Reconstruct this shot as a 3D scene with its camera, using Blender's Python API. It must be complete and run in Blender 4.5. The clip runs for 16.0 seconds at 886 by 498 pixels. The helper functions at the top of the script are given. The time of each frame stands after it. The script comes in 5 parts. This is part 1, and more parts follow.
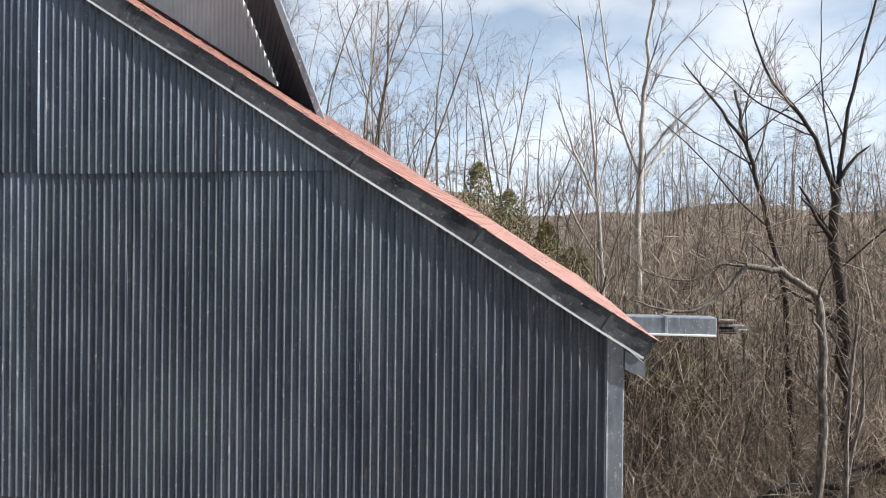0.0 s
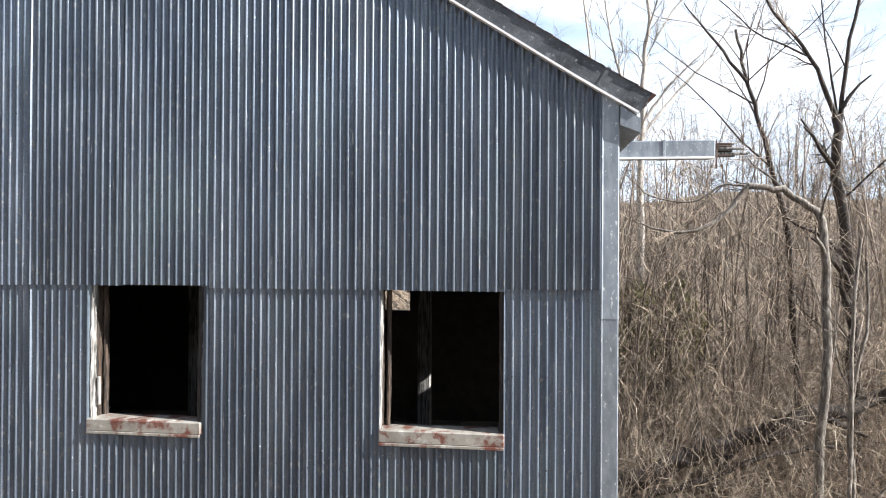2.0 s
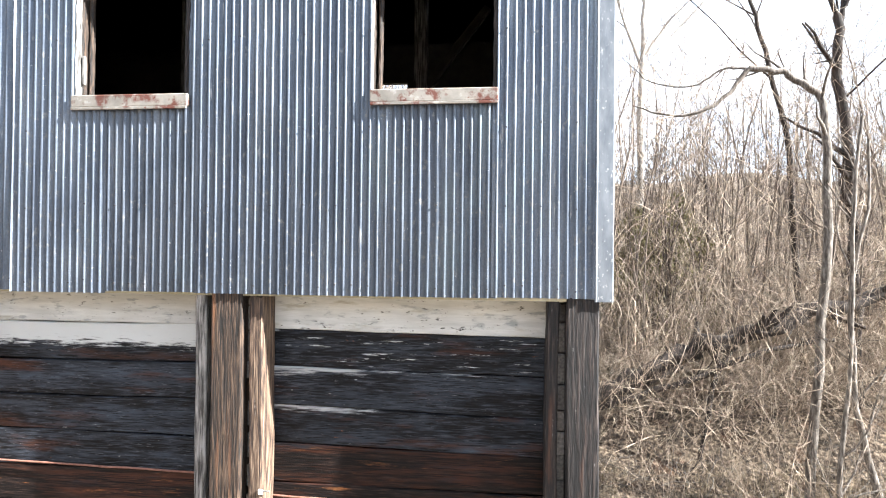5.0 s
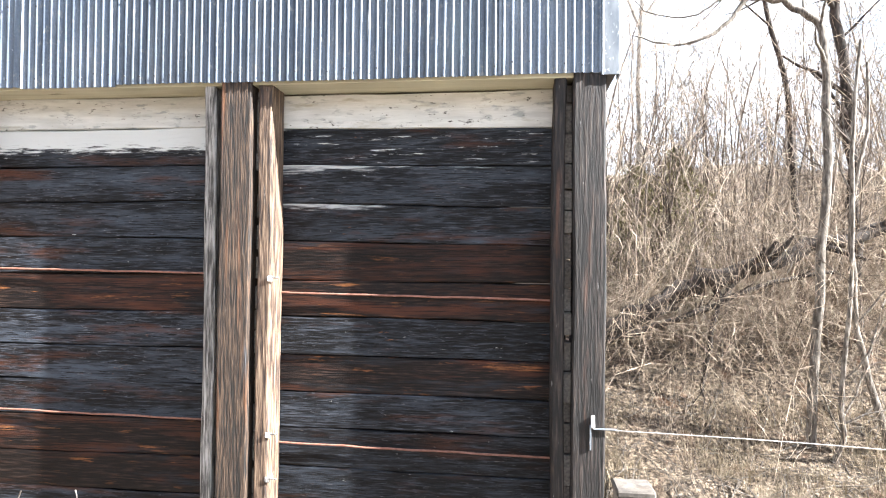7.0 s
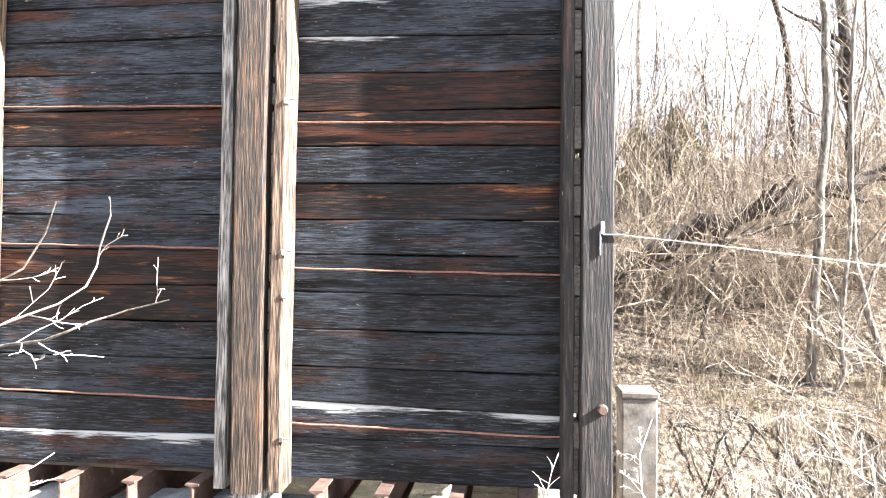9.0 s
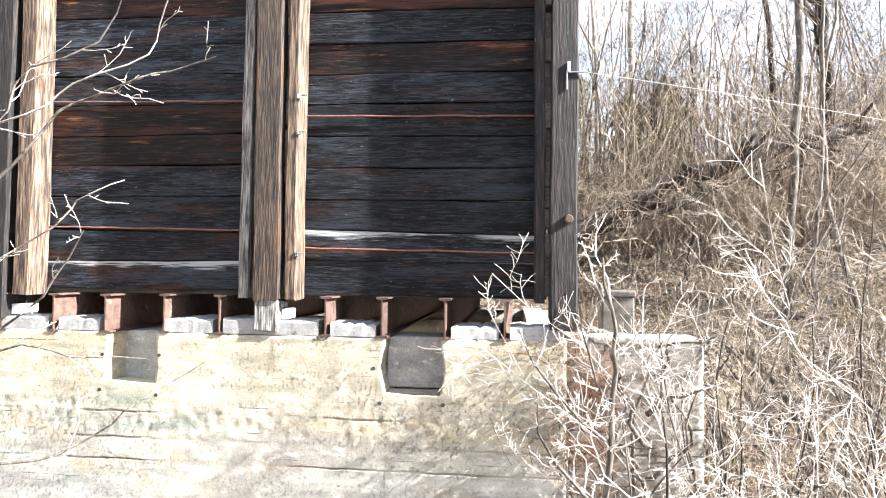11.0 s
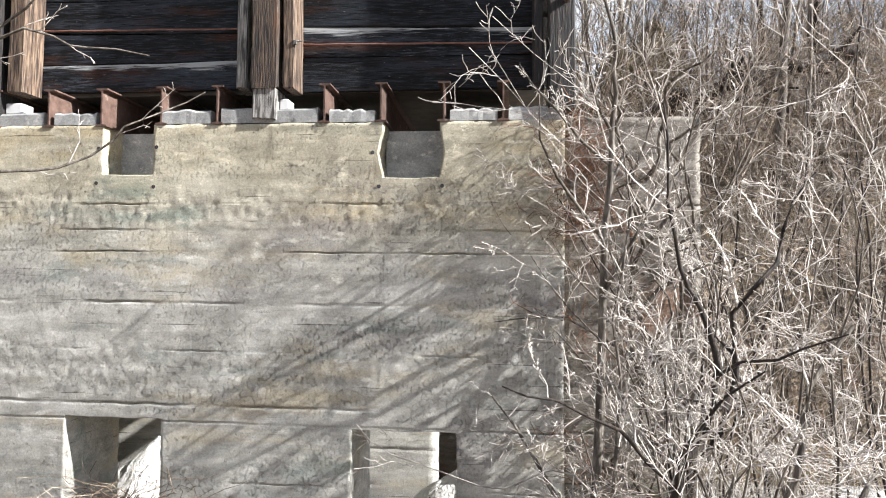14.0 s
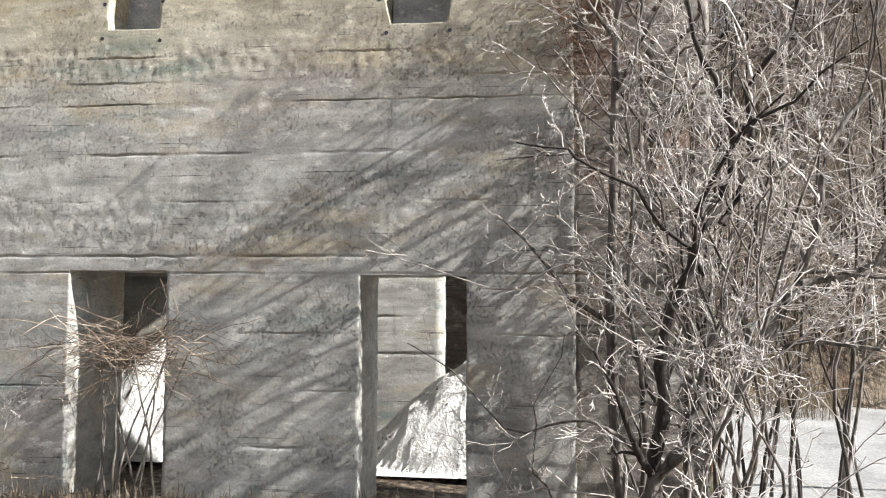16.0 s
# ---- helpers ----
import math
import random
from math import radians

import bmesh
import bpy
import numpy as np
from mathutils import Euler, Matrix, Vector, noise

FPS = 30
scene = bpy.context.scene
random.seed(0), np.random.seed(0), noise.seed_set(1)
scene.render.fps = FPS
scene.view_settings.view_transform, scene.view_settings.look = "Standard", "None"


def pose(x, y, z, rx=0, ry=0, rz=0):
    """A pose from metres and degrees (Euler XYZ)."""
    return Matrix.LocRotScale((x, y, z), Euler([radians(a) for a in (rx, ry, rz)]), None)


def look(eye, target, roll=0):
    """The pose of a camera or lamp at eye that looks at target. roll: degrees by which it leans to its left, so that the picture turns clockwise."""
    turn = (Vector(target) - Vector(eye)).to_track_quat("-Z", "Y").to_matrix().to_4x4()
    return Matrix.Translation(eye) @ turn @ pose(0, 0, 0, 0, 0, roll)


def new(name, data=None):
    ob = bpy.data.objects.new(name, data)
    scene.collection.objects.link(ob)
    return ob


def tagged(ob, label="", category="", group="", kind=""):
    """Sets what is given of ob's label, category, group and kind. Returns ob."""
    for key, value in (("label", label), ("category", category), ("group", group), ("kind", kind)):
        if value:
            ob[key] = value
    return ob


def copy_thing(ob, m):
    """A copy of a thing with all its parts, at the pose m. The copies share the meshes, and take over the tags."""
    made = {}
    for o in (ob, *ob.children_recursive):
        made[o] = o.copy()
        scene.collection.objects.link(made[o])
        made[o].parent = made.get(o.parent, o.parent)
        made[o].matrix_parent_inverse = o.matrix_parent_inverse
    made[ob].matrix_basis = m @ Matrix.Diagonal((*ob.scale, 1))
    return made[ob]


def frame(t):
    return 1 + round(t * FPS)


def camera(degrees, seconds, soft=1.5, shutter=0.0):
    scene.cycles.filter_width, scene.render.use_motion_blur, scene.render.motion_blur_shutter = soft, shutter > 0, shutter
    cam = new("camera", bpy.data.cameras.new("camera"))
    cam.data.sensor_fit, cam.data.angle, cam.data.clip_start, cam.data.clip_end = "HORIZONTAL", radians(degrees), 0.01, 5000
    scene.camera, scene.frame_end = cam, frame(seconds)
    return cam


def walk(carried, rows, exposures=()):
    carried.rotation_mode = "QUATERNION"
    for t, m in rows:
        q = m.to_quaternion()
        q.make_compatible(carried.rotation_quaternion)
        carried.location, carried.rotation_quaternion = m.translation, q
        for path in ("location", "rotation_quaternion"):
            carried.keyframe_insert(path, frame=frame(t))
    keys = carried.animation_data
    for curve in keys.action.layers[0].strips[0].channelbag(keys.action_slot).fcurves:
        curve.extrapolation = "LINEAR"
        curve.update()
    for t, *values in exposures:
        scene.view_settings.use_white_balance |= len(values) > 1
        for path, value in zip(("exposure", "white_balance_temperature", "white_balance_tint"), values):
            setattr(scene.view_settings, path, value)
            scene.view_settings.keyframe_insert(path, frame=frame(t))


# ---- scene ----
cam = camera(70.0, 16.0, soft=1.1)
PATH = [
    (0, (-0.781, -4.826, 14.53), (-1.003, -2.838, 14.514), 0.6),
    (0.5, (-0.788, -4.812, 14.089), (-1.016, -2.825, 14.079), 0.4),
    (1, (-0.798, -4.779, 13.639), (-1.025, -2.792, 13.63), 0.5),
    (1.5, (-0.733, -4.786, 13.153), (-0.964, -2.8, 13.153), 0.4),
    (2, (-0.695, -4.779, 12.701), (-0.929, -2.793, 12.704), 0.3),
    (2.5, (-0.726, -4.746, 12.255), (-0.957, -2.76, 12.261), 0.4),
    (3, (-0.719, -4.705, 11.817), (-0.949, -2.718, 11.822), 0.4),
    (3.5, (-0.686, -4.677, 11.401), (-0.917, -2.69, 11.409), 0.5),
    (4, (-0.662, -4.647, 10.948), (-0.894, -2.661, 10.961), 0.4),
    (4.5, (-0.647, -4.647, 10.502), (-0.88, -2.661, 10.519), 0.5),
    (4.7, (-0.639, -4.639, 10.348), (-0.873, -2.653, 10.36), 0.6),
    (7, (-0.694, -4.67, 8.423), (-0.923, -2.684, 8.456), 0.5),
    (7.5, (-0.751, -4.668, 8.073), (-0.973, -2.681, 8.109), 0.6),
    (8, (-0.777, -4.689, 7.722), (-1.001, -2.702, 7.76), 0.6),
    (8.5, (-0.797, -4.711, 7.355), (-1.019, -2.724, 7.398), 0.6),
    (9, (-0.785, -4.769, 6.986), (-1.008, -2.782, 7.033), 0.6),
    (9.5, (-0.682, -4.965, 6.597), (-0.924, -2.98, 6.653), 0.7),
    (9.7, (-0.705, -5.1, 6.479), (-0.925, -3.112, 6.524), 0.8),
    (11.8, (-0.538, -5.599, 4.882), (-0.767, -3.614, 4.968), 0.6),
    (12, (-0.551, -5.594, 4.777), (-0.777, -3.609, 4.855), 0.7),
    (12.5, (-0.56, -5.569, 4.478), (-0.784, -3.583, 4.55), 0.8),
    (13, (-0.564, -5.551, 4.192), (-0.783, -3.564, 4.252), 0.8),
    (13.5, (-0.583, -5.542, 3.863), (-0.792, -3.554, 3.926), 0.7),
    (14, (-0.669, -5.525, 3.514), (-0.859, -3.536, 3.588), 0.6),
    (14.5, (-0.714, -5.462, 3.179), (-0.903, -3.473, 3.256), 0.5),
    (15, (-0.752, -5.426, 2.816), (-0.937, -3.436, 2.903), 0.4),
    (15.5, (-0.75, -5.408, 2.386), (-0.937, -3.42, 2.497), 0.2),
    (16, (-0.746, -5.42, 2.032), (-0.936, -3.433, 2.145), 0.2),
]
walk(cam, [(t, look(eye, target, roll)) for t, eye, target, roll in PATH], [(0, 0.98), (0.5, 1.08), (1.5, 1.42), (2.5, 2.02), (3.5, 2.45), (4.5, 2.6), (7, 2.92), (9.0, 3.42), (9.7, 3.42), (11.8, 2.1), (12.5, 2.0), (14, 1.6), (16, 1.32)])

# ---------------------------------------------------------------- light
SUN = Vector((0.82, -0.145, 0.55)).normalized()
sun = new("sun", bpy.data.lights.new("sun", "SUN"))
sun.data.energy, sun.data.angle, sun.data.color = 5.0, radians(0.53), (1.0, 0.98, 0.955)
sun.matrix_world = Matrix.Translation((20, -6, 30)) @ SUN.to_track_quat("Z", "Y").to_matrix().to_4x4()

world = bpy.data.worlds.new("world")
scene.world = world
world.use_nodes = True
wn, wl = world.node_tree.nodes, world.node_tree.links
sky = wn.new("ShaderNodeTexSky")
sky.sky_type, sky.sun_disc = "NISHITA", False
sky.sun_elevation = math.asin(SUN.z)
sky.sun_rotation = math.atan2(SUN.x, SUN.y)
sky.air_density, sky.dust_density = 1.0, 0.6
wco = wn.new("ShaderNodeTexCoord")
wmap = wn.new("ShaderNodeMapping")
wmap.inputs["Scale"].default_value = (1.6, 1.6, 4.2)
wmap.inputs["Rotation"].default_value = (0.25, 0.3, 0.4)
cloud = wn.new("ShaderNodeTexNoise")
cloud.inputs["Scale"].default_value, cloud.inputs["Detail"].default_value = 1.5, 7
cramp = wn.new("ShaderNodeValToRGB")
cramp.color_ramp.elements[0].position, cramp.color_ramp.elements[1].position = 0.46, 0.72
wmix = wn.new("ShaderNodeMixRGB")
wmix.inputs[2].default_value = (11.6, 11.9, 12.4, 1)
wl.new(wco.outputs["Generated"], wmap.inputs[0])
wl.new(wmap.outputs[0], cloud.inputs["Vector"])
wl.new(cloud.outputs["Fac"], cramp.inputs[0])
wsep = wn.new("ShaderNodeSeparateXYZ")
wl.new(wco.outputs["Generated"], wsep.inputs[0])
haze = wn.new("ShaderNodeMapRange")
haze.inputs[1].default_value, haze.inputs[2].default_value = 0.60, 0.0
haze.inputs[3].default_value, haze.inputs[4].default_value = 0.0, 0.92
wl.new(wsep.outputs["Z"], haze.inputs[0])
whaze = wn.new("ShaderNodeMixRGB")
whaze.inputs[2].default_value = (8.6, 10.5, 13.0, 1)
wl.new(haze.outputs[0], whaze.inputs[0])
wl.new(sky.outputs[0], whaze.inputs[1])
wl.new(cramp.outputs[0], wmix.inputs[0])
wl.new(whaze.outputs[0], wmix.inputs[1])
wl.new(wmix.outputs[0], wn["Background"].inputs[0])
wn["Background"].inputs[1].default_value = 0.05

# ---------------------------------------------------------------- materials


def surf(name, stops, scale=(1, 1, 1), rough=(0.6, 0.9), metal=0.0, bump=0.3, fine=40.0, layers=(), vary=0.0, shift=True, dist=0.01, spec=0.5, pits=None, grain=0.0):
    """A procedural surface: a stretched noise through a ramp, a large-scale tone, overlaid patches (colour, scale, from, to) and two bumps."""
    m = bpy.data.materials.new(name)
    m.use_nodes = True
    n, l = m.node_tree.nodes, m.node_tree.links
    bsdf = n["Principled BSDF"]
    geo, info = n.new("ShaderNodeNewGeometry"), n.new("ShaderNodeObjectInfo")
    add = n.new("ShaderNodeVectorMath")
    add.operation = "MULTIPLY_ADD"
    comb = n.new("ShaderNodeCombineXYZ")
    for k in range(3):
        l.new(info.outputs["Random"], comb.inputs[k])
    l.new(comb.outputs[0], add.inputs[0])
    add.inputs[1].default_value = (37.0, 53.0, 29.0) if shift else (0, 0, 0)
    l.new(geo.outputs["Position"], add.inputs[2])

    def noise_at(sc, size, detail=6, roughness=0.6):
        mp = n.new("ShaderNodeMapping")
        mp.inputs["Scale"].default_value = sc
        l.new(add.outputs[0], mp.inputs[0])
        t = n.new("ShaderNodeTexNoise")
        t.inputs["Scale"].default_value, t.inputs["Detail"].default_value, t.inputs["Roughness"].default_value = size, detail, roughness
        l.new(mp.outputs[0], t.inputs["Vector"])
        return t.outputs["Fac"]

    main = noise_at(scale, 1.0)
    ramp = n.new("ShaderNodeValToRGB")
    el = ramp.color_ramp.elements
    while len(el) < len(stops):
        el.new(0.5)
    for e, (p, c) in zip(el, stops):
        e.position, e.color = p, (*c, 1)
    l.new(main, ramp.inputs[0])
    colour = ramp.outputs[0]
    for c, sc, lo, hi in layers:
        r = n.new("ShaderNodeMapRange")
        r.inputs[1].default_value, r.inputs[2].default_value = lo, hi
        l.new(noise_at(sc, 1.0, 8, 0.65), r.inputs[0])
        x = n.new("ShaderNodeMixRGB")
        x.inputs[2].default_value = (*c, 1)
        l.new(r.outputs[0], x.inputs[0])
        l.new(colour, x.inputs[1])
        colour = x.outputs[0]
    big = n.new("ShaderNodeMapRange")
    big.inputs[1].default_value, big.inputs[2].default_value = 0.3, 0.7
    big.inputs[3].default_value, big.inputs[4].default_value = 0.8, 1.15
    l.new(noise_at((0.9, 0.9, 0.6), 1.0, 3), big.inputs[0])
    tone = big.outputs[0]
    if vary:
        v = n.new("ShaderNodeMapRange")
        v.inputs[3].default_value, v.inputs[4].default_value = 1 - vary, 1 + vary
        l.new(info.outputs["Random"], v.inputs[0])
        p = n.new("ShaderNodeMath")
        p.operation = "MULTIPLY"
        l.new(tone, p.inputs[0]), l.new(v.outputs[0], p.inputs[1])
        tone = p.outputs[0]
    if grain:
        gr = n.new("ShaderNodeMapRange")
        gr.inputs[1].default_value, gr.inputs[2].default_value = 0.36, 0.64
        gr.inputs[3].default_value, gr.inputs[4].default_value = 1 - grain, 1 + grain
        l.new(noise_at((60, 60, 60), 1.0, 5, 0.75), gr.inputs[0])
        q = n.new("ShaderNodeMath")
        q.operation = "MULTIPLY"
        l.new(tone, q.inputs[0]), l.new(gr.outputs[0], q.inputs[1])
        tone = q.outputs[0]
    mul = n.new("ShaderNodeVectorMath")
    mul.operation = "SCALE"
    l.new(colour, mul.inputs[0]), l.new(tone, mul.inputs["Scale"])
    l.new(mul.outputs[0], bsdf.inputs["Base Color"])
    rr = n.new("ShaderNodeMapRange")
    rr.inputs[3].default_value, rr.inputs[4].default_value = rough
    l.new(main, rr.inputs[0]), l.new(rr.outputs[0], bsdf.inputs["Roughness"])
    bsdf.inputs["Metallic"].default_value = metal
    bsdf.inputs["Specular IOR Level"].default_value = spec
    if bump:
        fin = noise_at(tuple(min(s, 1e3) * fine / 10 for s in scale), 1.0, 4)
        b1, b2 = n.new("ShaderNodeBump"), n.new("ShaderNodeBump")
        b1.inputs["Strength"].default_value, b1.inputs["Distance"].default_value = bump, dist
        b2.inputs["Strength"].default_value, b2.inputs["Distance"].default_value = bump * 0.7, dist * 0.4
        l.new(main, b1.inputs["Height"]), l.new(fin, b2.inputs["Height"])
        l.new(b1.outputs[0], b2.inputs["Normal"]), l.new(b2.outputs[0], bsdf.inputs["Normal"])
        if pits:
            sc, lo, hi, deep = pits
            pr = n.new("ShaderNodeMapRange")
            pr.inputs[1].default_value, pr.inputs[2].default_value = lo, hi
            l.new(noise_at(sc, 1.0, 7, 0.72), pr.inputs[0])
            area = n.new("ShaderNodeMapRange")
            area.inputs[1].default_value, area.inputs[2].default_value = 0.42, 0.64
            l.new(noise_at((0.5, 1, 2.6), 1.0, 6, 0.7), area.inputs[0])
            both = n.new("ShaderNodeMath")
            both.operation = "MULTIPLY"
            l.new(pr.outputs[0], both.inputs[0]), l.new(area.outputs[0], both.inputs[1])
            b3 = n.new("ShaderNodeBump")
            b3.invert = True
            b3.inputs["Strength"].default_value, b3.inputs["Distance"].default_value = 0.9, deep
            l.new(both.outputs[0], b3.inputs["Height"]), l.new(b2.outputs[0], b3.inputs["Normal"])
            l.new(b3.outputs[0], bsdf.inputs["Normal"])
    return m


M_METAL = surf("galvanised_metal", [(0.3, (0.068, 0.087, 0.118)), (0.5, (0.113, 0.140, 0.178)), (0.7, (0.190, 0.220, 0.258))], (9, 9, 0.8), (0.34, 0.50), 0.45, 0.10, 30,
               [((0.60, 0.62, 0.63), (48, 48, 34), 0.665, 0.70), ((0.07, 0.088, 0.118), (13, 13, 0.9), 0.52, 0.70), ((0.40, 0.42, 0.43), (26, 26, 2.6), 0.64, 0.72), ((0.14, 0.180, 0.205), (1.6, 1.6, 0.6), 0.55, 0.70), ((0.20, 0.21, 0.215), (22, 22, 14), 0.58, 0.68), ((0.16, 0.10, 0.075), (30, 30, 5), 0.70, 0.76)], vary=0.26, dist=0.004, grain=0.16)
M_FLASH = surf("flashing_metal", [(0.3, (0.17, 0.20, 0.235)), (0.7, (0.32, 0.355, 0.39))], (14, 14, 5), (0.45, 0.65), 0.5, 0.1, 20,
               [((0.62, 0.64, 0.65), (38, 38, 22), 0.60, 0.64)], dist=0.004)
M_BARGE = surf("tarred_barge", [(0.3, (0.040, 0.046, 0.053)), (0.7, (0.105, 0.116, 0.128))], (4, 4, 4), (0.45, 0.7), 0.3, 0.4, 30,
               [((0.020, 0.023, 0.027), (3, 3, 3), 0.54, 0.66), ((0.34, 0.35, 0.36), (34, 34, 34), 0.63, 0.70), ((0.18, 0.19, 0.20), (9, 9, 9), 0.60, 0.70)], grain=0.25)
M_WHITE = surf("white_edge_metal", [(0.3, (0.74, 0.75, 0.76)), (0.7, (0.84, 0.84, 0.84))], (8, 8, 8), (0.4, 0.6), 0.0, 0.1)
M_PALE = surf("pale_sheet_metal", [(0.3, (0.74, 0.74, 0.72)), (0.7, (0.85, 0.85, 0.83))], (6, 6, 0.6), (0.45, 0.65), 0.0, 0.1, 30,
              [((0.55, 0.54, 0.51), (7, 7, 0.8), 0.60, 0.78)])
M_SHINGLE = surf("red_shingle", [(0.3, (0.25, 0.125, 0.10)), (0.7, (0.36, 0.20, 0.165))], (30, 30, 30), (0.8, 0.95), 0.0, 0.5, 60,
                 [((0.40, 0.30, 0.26), (6, 6, 6), 0.58, 0.75)], vary=0.15)
PLANK_STOPS = [(0.38, (0.0025, 0.0025, 0.003)), (0.52, (0.011, 0.0125, 0.016)), (0.66, (0.054, 0.062, 0.077))]
PLANK_LAYERS = [((0.044, 0.055, 0.072), (1.1, 3, 7), 0.46, 0.66), ((0.060, 0.024, 0.014), (0.9, 3, 6), 0.55, 0.70), ((0.0025, 0.0025, 0.003), (2.6, 4, 30), 0.58, 0.68), ((0.40, 0.17, 0.055), (4.5, 4, 24), 0.69, 0.74),
                ((0.002, 0.002, 0.0025), (5.5, 4, 120), 0.54, 0.60), ((0.13, 0.135, 0.15), (11, 6, 150), 0.62, 0.68), ((0.52, 0.53, 0.52), (8, 4, 60), 0.69, 0.73)]
M_PLANK = surf("blackened_plank", PLANK_STOPS, (5.5, 6, 70), (0.5, 0.8), 0.0, 0.8, 30, PLANK_LAYERS, vary=0.4, dist=0.006, spec=0.22)
M_REDPLANK = surf("reddish_plank", [(0.36, (0.003, 0.0025, 0.0025)), (0.52, (0.012, 0.008, 0.0075)), (0.66, (0.045, 0.028, 0.022))], (5.5, 6, 70), (0.45, 0.8), 0.0, 0.8, 30,
                  [((0.070, 0.024, 0.013), (0.8, 3, 6), 0.48, 0.64), ((0.34, 0.14, 0.05), (2.2, 4, 16), 0.60, 0.74), ((0.020, 0.026, 0.034), (0.7, 3, 6), 0.56, 0.68), ((0.003, 0.003, 0.0035), (2.2, 4, 110), 0.53, 0.59)], vary=0.25, dist=0.006, spec=0.22)
M_PAINT = surf("peeling_white_plank", [(0.3, (0.47, 0.49, 0.485)), (0.7, (0.66, 0.68, 0.67))], (3, 6, 24), (0.5, 0.75), 0.0, 0.3, 30,
               [((0.38, 0.38, 0.33), (2.5, 5, 14), 0.56, 0.68), ((0.34, 0.37, 0.38), (5, 5, 20), 0.58, 0.66), ((0.05, 0.048, 0.045), (13, 6, 34), 0.62, 0.67)], vary=0.06)
M_HALF = surf("half_painted_plank", PLANK_STOPS, (5.5, 6, 70), (0.5, 0.75), 0.0, 0.6, 30, PLANK_LAYERS + [((0.50, 0.53, 0.53), (3.0, 4, 34), 0.61, 0.66)], spec=0.22)


def paint_edge(name, low, ragged, stretch, paint=(0.58, 0.61, 0.61), patch=0.0):
    """Old plank whose pale paint survives in a ragged band along its upper edge, from low (0 to 1 of its height) upwards."""
    m = surf(name, PLANK_STOPS, (5.5, 6, 70), (0.5, 0.8), 0.0, 0.8, 30, PLANK_LAYERS, dist=0.006, spec=0.22)
    n, l = m.node_tree.nodes, m.node_tree.links
    bsdf = n["Principled BSDF"]
    old = bsdf.inputs["Base Color"].links[0].from_socket
    tc, geo, sep = n.new("ShaderNodeTexCoord"), n.new("ShaderNodeNewGeometry"), n.new("ShaderNodeSeparateXYZ")
    l.new(tc.outputs["Generated"], sep.inputs[0])

    def field(sc, detail):
        mp, t = n.new("ShaderNodeMapping"), n.new("ShaderNodeTexNoise")
        mp.inputs["Scale"].default_value = sc
        t.inputs["Scale"].default_value, t.inputs["Detail"].default_value, t.inputs["Roughness"].default_value = 1.0, detail, 0.7
        l.new(geo.outputs["Position"], mp.inputs[0]), l.new(mp.outputs[0], t.inputs["Vector"])
        return t.outputs["Fac"]

    def sums(a, k, b):
        q = n.new("ShaderNodeMath")
        q.operation = "MULTIPLY_ADD"
        q.inputs[1].default_value = k
        l.new(a, q.inputs[0]), l.new(b, q.inputs[2])
        return q.outputs[0]

    edge = sums(field(stretch, 7), ragged, sep.outputs["Z"])
    if patch:
        edge = sums(field((0.8, 1, 1), 2), patch, edge)
    r = n.new("ShaderNodeMapRange")
    mid = low + 0.5 * ragged + 0.5 * patch
    r.inputs[1].default_value, r.inputs[2].default_value = mid - 0.05, mid + 0.07
    l.new(edge, r.inputs[0])
    x = n.new("ShaderNodeMixRGB")
    x.inputs[2].default_value = (*paint, 1)
    l.new(r.outputs[0], x.inputs[0]), l.new(old, x.inputs[1]), l.new(x.outputs[0], bsdf.inputs["Base Color"])
    return m


M_PAINTTOP = paint_edge("plank_with_paint_above", 0.44, 1.3, (4.0, 3, 44))
M_STREAK = paint_edge("plank_with_paint_streak", 0.93, 0.9, (3.5, 3, 60), (0.40, 0.42, 0.43), patch=1.1)
M_LOWSTREAK = paint_edge("plank_with_broad_paint_streak", 0.80, 0.9, (3.0, 3, 60), (0.40, 0.42, 0.43), patch=0.8)
M_CREAM = surf("cream_soffit_board", [(0.3, (0.42, 0.40, 0.28)), (0.7, (0.55, 0.53, 0.40))], (1, 20, 20), (0.6, 0.8), 0.0, 0.3, 30, [((0.2, 0.18, 0.12), (3, 9, 9), 0.62, 0.75)])
M_POST = surf("weathered_post_wood", [(0.42, (0.005, 0.004, 0.0032)), (0.52, (0.038, 0.024, 0.016)), (0.66, (0.105, 0.069, 0.046))], (80, 60, 5.0), (0.6, 0.85), 0.0, 1.0, 25,
              [((0.17, 0.075, 0.034), (12, 12, 0.6), 0.58, 0.72), ((0.070, 0.075, 0.085), (16, 16, 0.9), 0.63, 0.74), ((0.008, 0.007, 0.006), (34, 30, 1.0), 0.60, 0.66), ((0.30, 0.28, 0.26), (70, 50, 5), 0.70, 0.74)], vary=0.15, dist=0.010)
M_DARKPOST = surf("dark_post_wood", [(0.42, (0.0025, 0.0025, 0.003)), (0.52, (0.014, 0.011, 0.0105)), (0.66, (0.060, 0.046, 0.040))], (60, 46, 4.5), (0.6, 0.85), 0.0, 1.0, 25,
                  [((0.11, 0.05, 0.03), (8, 8, 0.7), 0.61, 0.74), ((0.28, 0.28, 0.28), (50, 40, 6), 0.67, 0.71)], vary=0.15, dist=0.010)
